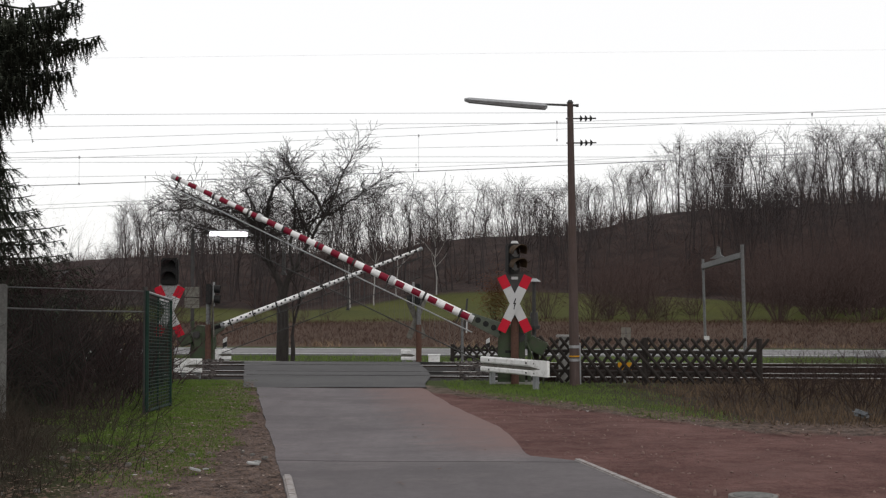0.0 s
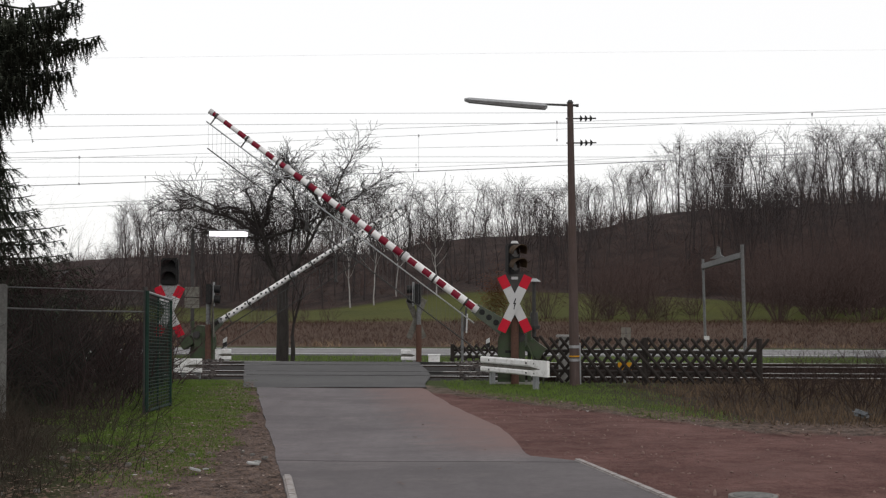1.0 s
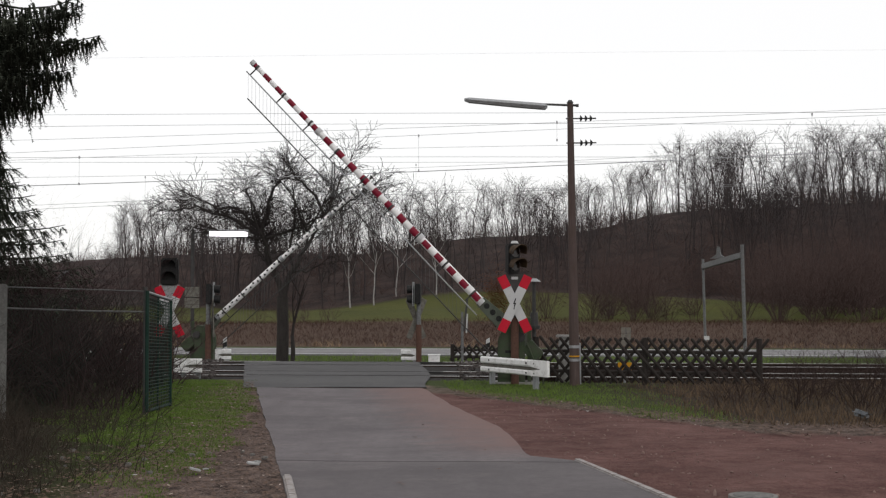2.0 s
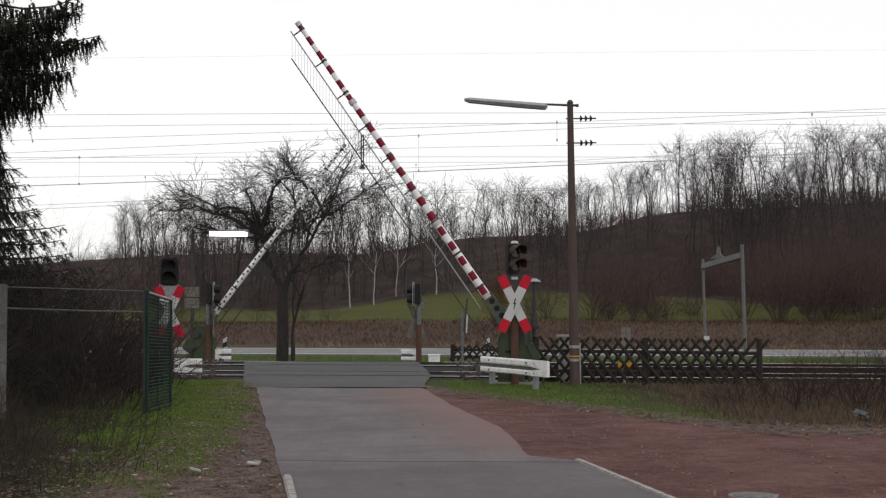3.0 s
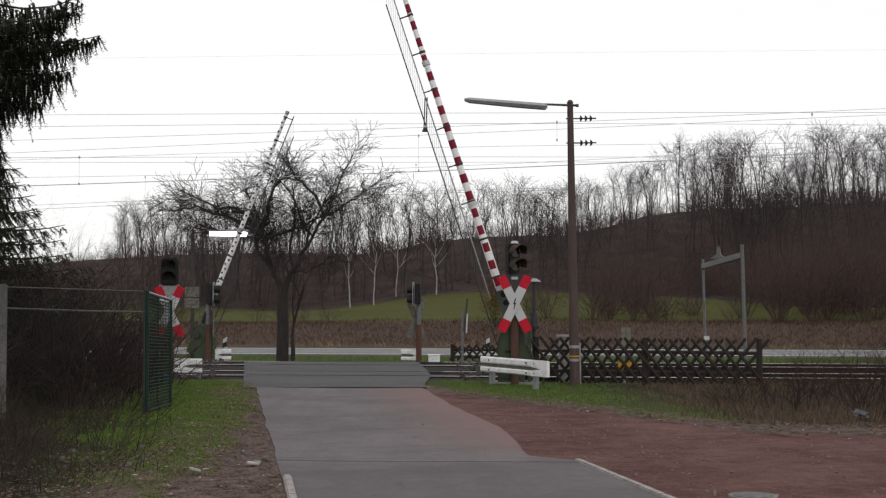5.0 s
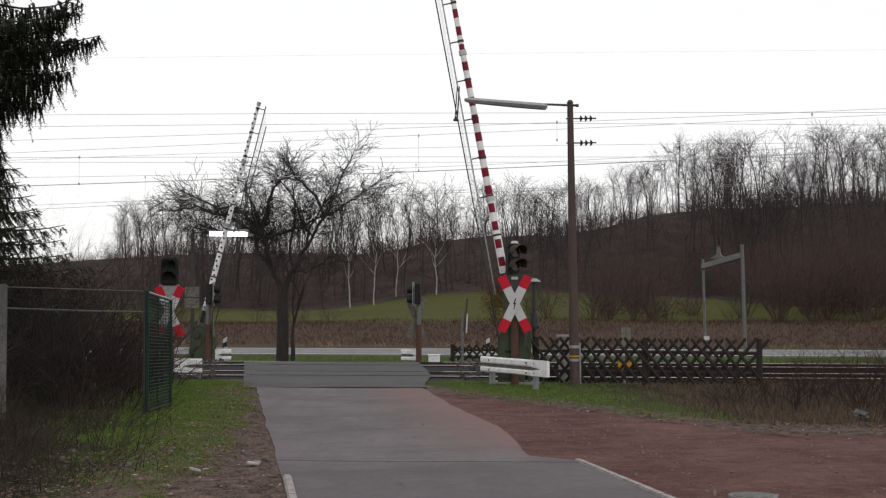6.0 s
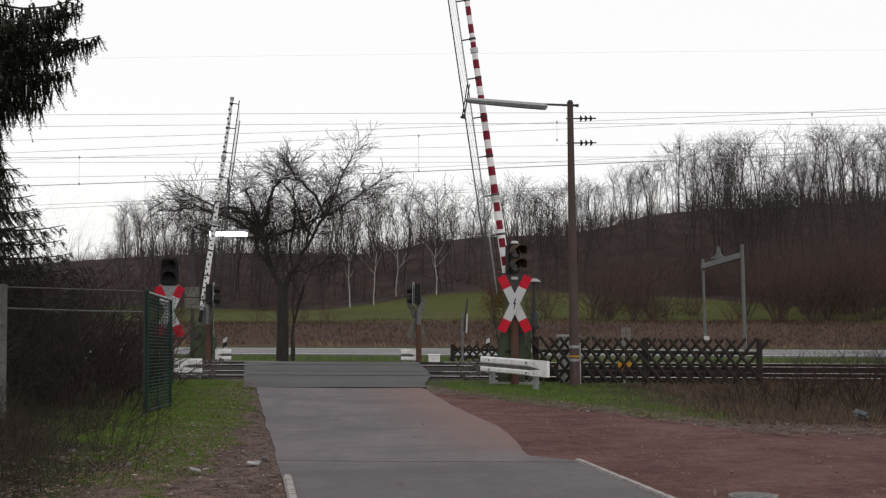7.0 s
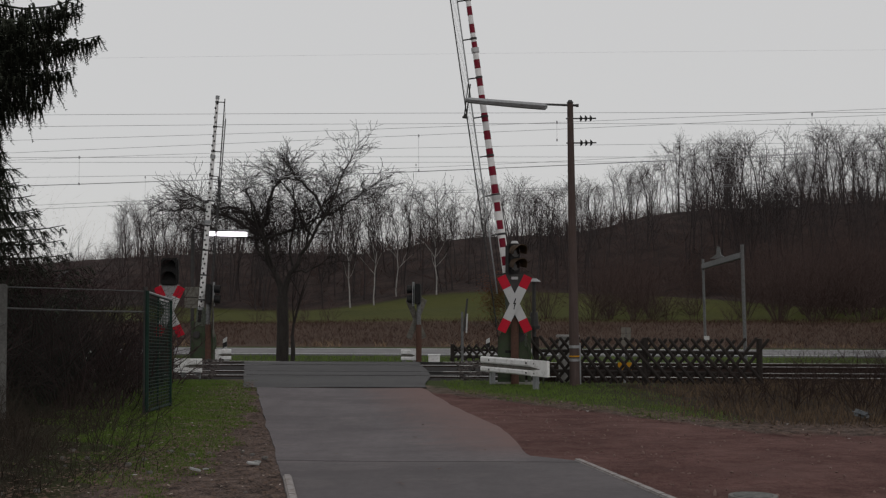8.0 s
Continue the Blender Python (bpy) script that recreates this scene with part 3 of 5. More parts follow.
    low = part("lower_skirt_rail", M().cone((length - 0.08, 0, 0), (0.0 if red else length - 0.5 - n * 0.105, 0, 0), 0.013, 0.013, 6), DARKSTEEL, boom, "dark rail at the foot of the hanging skirt")
    strut = part("support_strut", M().box((-0.02, 0, -0.3), (0.018, 0.05, 0.62)).box((0.02, 0, -0.3), (0.018, 0.05, 0.62)).cone((0, -0.06, -0.6), (0, 0.06, -0.6), 0.035, 0.035, 8).box((0, 0, -0.63), (0.1, 0.1, 0.03)), DARKSTEEL, boom,
                 "swinging steel rest that hangs from the boom", 0.003)
    return boom, bars, low, strut, pivot, drop, hang, length


def cross_bar(m_, red, parent, ang, y):
    """One arm of the crossing sign: white middle, red ends."""
    w = 0.165
    turn = pose(0, y, 0, 0, ang, 0)
    part("sign_arm", M().box((0, 0, 0), (0.65, 0.025, w), m=turn), m_, parent, "white middle of the arm", 0.004)
    for s in (-1, 1):
        part("arm_end", M().box((s * (0.325 + 0.118), 0, 0), (0.236, 0.025, w), m=turn), red, parent, "red end of the arm" if red is SIGN_RED else "", 0.004)


def build_signal(x, y, rz, base, cz, back=False, bolt=True, label=""):
    """A crossing sign on a post under a two-lamp head."""
    b = thing("crossing_signal", pose(x, y, base, 0, 0, rz), label, "railway sign", "crossing signals")
    h = cz - base
    part("post", M().cone((0, 0.1, -0.1), (0, 0.1, h + 0.5), 0.075, 0.07, 12), RUST, b, "rust-brown steel post")
    sign = part("sign_bracket", M().box((0, 0.03, h), (0.1, 0.06, 0.5)), DARKSTEEL, b)
    sw, sr = (GREY, GREY) if back else (SIGN_WHITE, SIGN_RED)
    cross_bar(sw, sr, b, 64, -0.02)
    cross_bar(sw, sr, b, -64, -0.05)
    for o in b.children:
        if o.name.split(".")[0] in ("sign_arm", "arm_end"):
            o.location.z = h
    if bolt:
        part("lightning_mark", M().prism([(0.01, 0.1), (-0.035, -0.01), (-0.005, 0.0), (-0.02, -0.09), (-0.035, -0.07), (-0.01, -0.11), (0.0, -0.07), (-0.008, -0.08), (0.03, 0.025), (0.0, 0.015), (0.028, 0.1)], -0.068, -0.064), BLACK, b, "black flash sign").location.z = h
    top = h + 0.57
    part("backing_plate", M().prism([(-0.21, top - 0.02), (0.21, top - 0.02), (0.17, top - 0.22), (0.07, top - 0.36), (-0.07, top - 0.36), (-0.17, top - 0.22)], 0.0, 0.02), GREY if back or not bolt else DARKSTEEL, b)
    head = part("lamp_head", M().box((0, 0.04, top + 0.25), (0.25 if bolt else 0.36, 0.16 if bolt else 0.2, 0.56)), BLACK, b, "", 0.03)
    for i, dz in enumerate((0.38, 0.13)):
        part("lens", M().cone((0, -0.045, top + dz), (0, -0.055, top + dz), 0.1, 0.095, 20), LENS, head)
        vs, fs, n = [], [], 12
        for k in range(n + 1):
            a = math.pi * (k / n) * 1.1 - 0.157
            for yy, r, dz2 in ((-0.04, 0.13, 0), (-0.3, 0.155, 0.0), (-0.3, 0.142, 0.0), (-0.04, 0.118, 0)):
                vs.append((math.cos(a) * r, yy + (0.1 * (1 - math.sin(max(0, min(math.pi, a)))) if yy < -0.1 else 0), top + dz + math.sin(a) * r - (0.02 if yy < -0.1 else 0)))
        for k in range(n):
            for j in range(4):
                fs.append((k * 4 + j, k * 4 + (j + 1) % 4, (k + 1) * 4 + (j + 1) % 4, (k + 1) * 4 + j))
        part("hood", M().add(vs, fs), RUSTHOOD if bolt else BLACK, head, "weathered brown sun hood" if bolt else "")
    if bolt:
        head.matrix_basis = Matrix.Translation((-0.05, 0.06, 0)) @ pose(0, 0, 0, 0, 0, 34) @ Matrix.Translation((0, -0.06, 0))
        part("cap", M().cone((0.0, 0.06, top + 0.54), (0.0, 0.06, top + 0.585), 0.075, 0.05, 12), SIGN_WHITE, b, "small white cap")
        part("plate", M().box((0, -0.012, top - 0.1), (0.12, 0.012, 0.05)), SIGN_WHITE, b, "small white plate", 0.003)
    return b


def build_guard(x, y, rz, l, label, wrap=True, z=0.0, plate=0.32, side=1):
    """A short double crash rail on two stub posts: two white beams with a slot between them, and a closing plate at one end."""
    g = thing("guard_rail", pose(x, y, z, 0, 0, rz), label, "guard rail", "white guard rails")
    pts = [(l * i / 10 - l / 2, 0.0) for i in range(11)]
    if wrap:
        pts = [(-l / 2 - 0.16 * math.sin(a), 0.16 - 0.16 * math.cos(a)) for a in (1.5, 1.1, 0.7, 0.35)] + pts

    def run(prof, zz):
        n = len(prof)
        vs = [(px, py + d, zz + q) for px, py in pts for d, q in prof]
        fs = [(i * n + k, i * n + (k + 1) % n, (i + 1) * n + (k + 1) % n, (i + 1) * n + k) for i in range(len(pts) - 1) for k in range(n)]
        return M().add(vs, fs + [tuple(range(n)), tuple(range((len(pts) - 1) * n, len(pts) * n))])
    for zz, h in ((0.268, 0.046), (0.438, 0.06)):
        part("rail_beam", run([(0.0, -h), (-0.035, -h), (-0.05, -h * 0.6), (-0.05, h * 0.6), (-0.035, h), (0.0, h)], zz), WHITE, g)
    part("web", run([(-0.012, -0.05), (-0.012, 0.05), (0.01, 0.05), (0.01, -0.05)], 0.346), SIGNBACK, g, "dirty grey web between the two beams")
    e = l / 2
    part("end_plate", M().prism([(side * q, h) for q, h in ((e - plate, 0.384), (e - plate * 0.35, 0.345), (e - plate, 0.312), (e - plate, 0.222), (e + 0.02, 0.222), (e + 0.02, 0.498), (e - plate, 0.498))], -0.058, 0.0), WHITE, g, "white closing plate with a pointed slot", 0.004)
    for px in (-l * 0.38, l * 0.28):
        part("stub_post", M().box((px, 0.05, 0.12), (0.09, 0.08, 0.5)), GREY, g, "", 0.006)
    if l > 0.8:
        for px in (-l * 0.36, e - plate * 1.25, e - plate * 0.75):
            for zz in (0.268, 0.438):
                part("bolt", M().cone((px, -0.05, zz), (px, -0.066, zz), 0.018, 0.014, 6), DARKSTEEL, g)
    return g


def build_pole():
    p = thing("lamp_pole", pose(2.40, 23.5, 0, 0.0, -0.75, 0), "weathered wooden pole with a long tube lantern and insulators", "street lamp")
    part("pole", M().cone((0, 0, -0.3), (0, 0, 5.16), 0.098, 0.054, 18, False), POLEWOOD, p, "brown weathered wooden pole", 0, None, True)
    part("pole_cap", M().cone((0, 0, 5.15), (0, 0, 5.2), 0.066, 0.03, 12), DARKSTEEL, p)
    part("yellow_band", M().cone((0, 0, 0.5), (0, 0, 0.525), 0.096, 0.096, 16), YELLOW, p, "narrow yellow band")
    for z in (0.42, 0.66):
        part("clamp_band", M().cone((0, 0, z), (0, 0, z + 0.05), 0.098, 0.097, 16), GREY, p)
    part("conduit", M().cone((0.1, 0.03, 0), (0.1, 0.03, 0.75), 0.022, 0.022, 8), GREY, p)
    arm = part("arm", M().cone((0.14, 0, 5.1), (-0.48, 0, 5.13), 0.022, 0.02, 8).box((0.13, 0, 5.1), (0.05, 0.05, 0.05)), DARKSTEEL, p, "thin dark bracket arm")
    m = M()
    prof = [(-0.08, 0.05), (0.08, 0.05), (0.1, 0.0), (0.075, -0.06), (-0.075, -0.06), (-0.1, 0.0)]
    stations = [(-0.42, 5.09, 0.5), (-0.46, 5.09, 0.95), (-1.0, 5.14, 0.95), (-1.85, 5.225, 0.8), (-1.94, 5.235, 0.4)]
    n = len(prof)
    m.add([(x, a * s, z + b * s) for x, z, s in stations for a, b in prof],
          [(i * n + k, i * n + (k + 1) % n, (i + 1) * n + (k + 1) % n, (i + 1) * n + k) for i in range(4) for k in range(n)] + [tuple(range(n)), tuple(range(4 * n, 5 * n))])
    part("lantern", m, GREY, p, "long grey tube lantern, unlit")
    for z in (4.86, 4.41):
        rod = part("insulator_rod", M().cone((-0.08, 0, z), (0.47, 0, z), 0.014, 0.014, 6), DARKSTEEL, p)
        for x in (0.2, 0.29, 0.38):
            part("insulator", M().cone((x - 0.02, 0, z), (x + 0.015, 0, z), 0.065, 0.03, 12), BLACK, rod)


def paling_fence(name_at, l, h, pitch, label, lean=0.0, group="paling fences", posts=3):
    """Crossed half-round palings nailed to two rails."""
    f = thing("paling_fence", name_at, label, "fence", group)
    run = h * 1.12
    lath = None
    rng = random.Random(int(l * 100))
    n = int(l / pitch)
    for s in (1, -1):
        ang = math.degrees(math.atan2(run * 0.72, h))
        ln = math.hypot(h, run * 0.72)
        for i in range(-1, n + 2):
            x = i * pitch + (pitch / 2 if s > 0 else 0)
            if x < 0.1 or x > l - 0.1:
                continue
            at = pose(x, s * 0.022, h / 2 + 0.03 + rng.uniform(-0.02, 0.02), 0, s * ang + rng.uniform(-2, 2), 0)
            if lath is None:
                m = M()
                prof = [(-0.029, 0), (0.029, 0), (0.021, 0.019), (0, 0.027), (-0.021, 0.019)]
                m.add([(a, -b, -ln / 2) for a, b in prof] + [(a, -b, ln / 2 - 0.03) for a, b in prof] + [(0, -0.012, ln / 2)],
                      [(0, 1, 6, 5), (1, 2, 7, 6), (2, 3, 8, 7), (3, 4, 9, 8), (4, 0, 5, 9), (4, 3, 2, 1, 0), (5, 6, 10), (6, 7, 10), (7, 8, 10), (8, 9, 10), (9, 5, 10)])
                lath = part("paling", m, PALING, f, "", 0, at)
            else:
                twin(lath, f, at)
    for z in (h * 0.27, h * 0.72):
        part("rail", M().cone((0, 0.03, z), (l, 0.03, z), 0.032, 0.032, 8), PALING, f)
    for i in range(posts):
        part("post", M().cone((l * i / (posts - 1), 0.05, -0.15), (l * i / (posts - 1), 0.05, h + 0.03), 0.06, 0.055, 10), PALING, f)
    return f


near_moves = build_barrier(pose(1.446, 24.0, 0, 0, 0, 175), 7.31, 0.85, True, 0.5, "green barrier housing with a red and white boom and hanging skirt", off=-0.086, root=0.95)
far_moves = build_barrier(pose(-6.346, 33.5, -0.2, 0, 0, -5), 6.23, 0.814, False, 0.5, "green barrier housing with a white boom seen from behind", root=0.65)
build_signal(1.315, 23.6, -3, 0, 1.465, label="red and white crossing sign under dark unlit signal lamps")
build_signal(-5.63, 26.5, 6, -0.05, 1.29, bolt=False, label="red and white crossing sign behind the green wire panel")
build_guard(1.27, 22.92, -60, 2.15, "white double crash rail in front of the barrier", False, plate=0.5)
build_pole()
paling_fence(pose(1.72, 24.0, 0.0, 0, 0, -16.5), 4.05, 0.82, 0.2, "dark lattice fence of crossed half-round palings beside the tracks")


# ---- bare trees ----
def grow(segs, p, d, length, r, depth, rng, steps=4, wob=0.25, up=0.08, kids=3, shrink=0.62, spread=0.8):
    """Limbs as tapered segments: start, end, radii."""
    seg = length / steps
    for i in range(steps):
        d = (d + Vector((rng.gauss(0, wob), rng.gauss(0, wob), rng.gauss(0, wob * 0.7) + up))).normalized()
        q = p + d * seg
        r2 = r * (0.86 if i < steps - 1 else 0.6)
        segs.append((p, q, r, r2, depth))
        if depth > 0 and (i > 0 or depth < 3):
            for _ in range(kids if i == steps - 1 else max(1, kids - 1)):
                side = Vector((rng.gauss(0, 1), rng.gauss(0, 1), rng.gauss(0, 0.6)))
                side = (side - d * side.dot(d)).normalized()
                grow(segs, q, (d + side * spread * rng.uniform(0.6, 1.2)).normalized(), length * shrink * rng.uniform(0.75, 1.15), r2 * 0.62, depth - 1, rng, max(2, steps - 1), wob, up, kids, shrink, spread)
        p, r = q, r2


def tubes(segs, n=3, fat=1.0):
    m = M()
    for a, b, r0, r1, dep in segs:
        m.cone(a, b, r0 * fat, r1 * fat, n, False)
    v = np.array(m.v)
    f = np.array(m.f)
    return v, np.concatenate([f[:, [0, 1, 2]], f[:, [0, 2, 3]]])


def light_tubes(segs):
    """Far trees: three-sided limbs, and the last twigs as thin spikes."""
    thick = [q for q in segs if q[4] > 0]
    v, f = tubes(thick, 3)
    k, vs, fs = len(v), [], []
    for a, b, r0, r1, dep in segs:
        if dep == 0:
            d = (b - a).normalized()
            u = d.cross(Vector((0, 0, 1)) if abs(d.z) < 0.9 else Vector((1, 0, 0))).normalized() * r0
            w = d.cross(u)
            tip = b + d * 0.15 * (b - a).length
            vs += [a + u, a - u * 0.5 + w * 0.87, a - u * 0.5 - w * 0.87, tip]
            fs += [(k, k + 1, k + 3), (k + 1, k + 2, k + 3), (k + 2, k, k + 3)]
            k += 4
    return np.concatenate([v, np.array([p[:] for p in vs])]), np.concatenate([f, np.array(fs)])


def forest_tree(seed, h=10.0):
    """A slender woodland tree: a tall stem with steep side limbs, finely twigged towards the top."""
    rng = random.Random(seed)
    segs, p, d, r = [], Vector((0, 0, 0)), Vector((0, 0, 1)), rng.uniform(0.09, 0.15)
    low, twin_stem = rng.uniform(0.1, 0.42), rng.random() < 0.35
    n = 8
    for i in range(n):
        d = (d + Vector((rng.gauss(0, 0.07), rng.gauss(0, 0.07), 0.12))).normalized()
        q = p + d * h * 0.8 / n
        segs.append((p, q, r, r * 0.87, 3))
        r *= 0.87
        p = q
        if i / n > low:
            for _ in range(rng.choice((2, 2, 3))):
                a = rng.uniform(0, 6.28)
                grow(segs, p, Vector((math.cos(a), math.sin(a), rng.uniform(0.7, 2.2))).normalized(), h * rng.uniform(0.14, 0.27), r * 0.42, 1, rng, 3, 0.2, 0.03, 3, 0.6, 1.0)
        if twin_stem and i == 2:
            a = rng.uniform(0, 6.28)
            grow(segs, p, Vector((math.cos(a), math.sin(a), 4)).normalized(), h * 0.55, r * 0.7, 2, rng, 5, 0.1, 0.04, 2, 0.36, 0.9)
    for k in range(3):
        a = k * 2.1 + rng.uniform(-0.4, 0.4)
        grow(segs, p, Vector((math.cos(a), math.sin(a), rng.uniform(0.5, 1.8))).normalized(), h * rng.uniform(0.14, 0.22), r * 0.7, 2, rng, 3, 0.2, 0.02, 2, 0.55, 1.0)
    return light_tubes([(a, b, max(r0, 0.016), max(r1, 0.012), k) for a, b, r0, r1, k in segs])


def shrub_segs(seed, h, stems, spread=0.6, depth=1):
    rng = random.Random(seed)
    segs = []
    for _ in range(stems):
        a, k = rng.uniform(0, 6.28), rng.uniform(0, spread)
        grow(segs, Vector((math.cos(a) * k * 0.5, math.sin(a) * k * 0.5, -0.05)), Vector((math.cos(a) * k, math.sin(a) * k, 1)).normalized(), h * rng.uniform(0.5, 0.9), 0.012 * h ** 0.5, depth, rng, 4, 0.24, 0.03, 2, 0.55, 0.95)
    return segs


def shrub(seed, h, stems, spread=0.6, depth=1):
    return light_tubes(shrub_segs(seed, h, stems, spread, depth))


def build_woods():
    rng = np.random.default_rng(11)
    kinds = [forest_tree(s) for s in range(9)]
    sets = []
    n = 690
    w = 118 + 80 * rng.random(n) ** 1.25
    u = np.concatenate([rng.uniform(-0.36, 0.02, 280), rng.uniform(0.02, 0.17, 125), rng.uniform(0.17, 0.42, n - 405)])
    x = u * w + rng.normal(0, 2, n)
    keep = (x > -80) & (x < 95)
    x, y = x[keep], (w - x * TILT)[keep]
    x = np.concatenate([x, rng.uniform(-160, -15, 90)])
    y = np.concatenate([y, rng.uniform(215, 300, 90)])
    z = height(x, y) - 0.1
    s = rng.uniform(0.75, 1.15, len(x)) * np.interp(y + x * TILT, [118, 145, 165, 205, 300], [0.9, 0.92, 0.84, 0.74, 0.75]) * np.interp(x / y, [-0.4, -0.262, -0.245, -0.03, 0.02, 0.15, 0.19, 0.4], [0.18, 0.2, 0.85, 0.9, 0.78, 0.78, 1.0, 1.0])
    lot = rng.integers(0, 9, len(x))
    for k in range(9):
        i = lot == k
        sets.append(repeat(*kinds[k], poses(np.c_[x, y, z][i], rng.uniform(0, 6.28, i.sum()), np.stack([s[i], s[i], s[i]], 1), rng.normal(0, 0.05, (i.sum(), 2)))))
    np_mesh("winter_woods", *joined(sets), WOODS, "dark leafless woods on the hillside", "woods", "stuff")
    # undergrowth on the slope
    kinds = [shrub(40 + s, 3.0, 10, 1.1, 1) for s in range(4)]
    sets = []
    n = 700
    w = np.where(rng.random(n) < 0.6, rng.uniform(112, 186, n), rng.uniform(154, 182, n))
    x = rng.uniform(-0.34, 0.42, n) * w
    y = w - x * TILT
    keep = (w > 119) | (x > 24)
    x, y = x[keep], y[keep]
    lot = rng.integers(0, 4, len(x))
    for k in range(4):
        i = lot == k
        s = rng.uniform(0.6, 1.5, i.sum()) * np.interp((x / y)[i], [-0.27, -0.23], [0.4, 1.0]) * np.interp(y[i], [112, 145, 186], [0.9, 0.85, 0.85])
        sets.append(repeat(*kinds[k], poses(np.c_[x, y, height(x, y) - 0.1][i], rng.uniform(0, 6.28, i.sum()), np.stack([s * 1.5, s * 1.5, s], 1))))
    # thicket that hides the meadow to the east
    big = [shrub(300 + k, 4.4, 10, 1.1, 2) for k in range(3)]
    n = 190
    w = rng.uniform(83, 128, n)
    u = rng.uniform(0.118, 0.42, n)
    keep = (u < 0.16) | (u > 0.238) | (w > 116)
    w, x = w[keep], (u * w)[keep]
    y, lot = w - x * TILT, rng.integers(0, 3, len(x))
    for k in range(3):
        i = lot == k
        s = rng.uniform(0.45, 1.0, i.sum()) * np.interp(x[i] / w[i], [0.11, 0.15, 0.22, 0.3], [0.55, 0.8, 0.9, 1.25])
        sets.append(repeat(*big[k], poses(np.c_[x, y, height(x, y) - 0.1][i], rng.uniform(0, 6.28, i.sum()), np.stack([s * 1.6, s * 1.6, s], 1))))
    np_mesh("undergrowth", *joined(sets), BRUSH, "reddish-brown leafless undergrowth below the woods", "bushes", "stuff")


build_woods()



def tree_thing(name, at, trunk_segs, twig_segs, bark, twig, label, category="tree", group="", sides=8):
    t = thing(name, at, label, category, group)
    m = M()
    for a, b, r0, r1, d in trunk_segs:
        m.cone(a, b, r0, r1, sides if r0 > 0.04 else 5, False)
    part("trunk", m, bark, t, "", 0, None, True)
    v, f = tubes(twig_segs, 3)
    c = np_mesh("crown", v, f, twig)
    c.parent = t
    return t


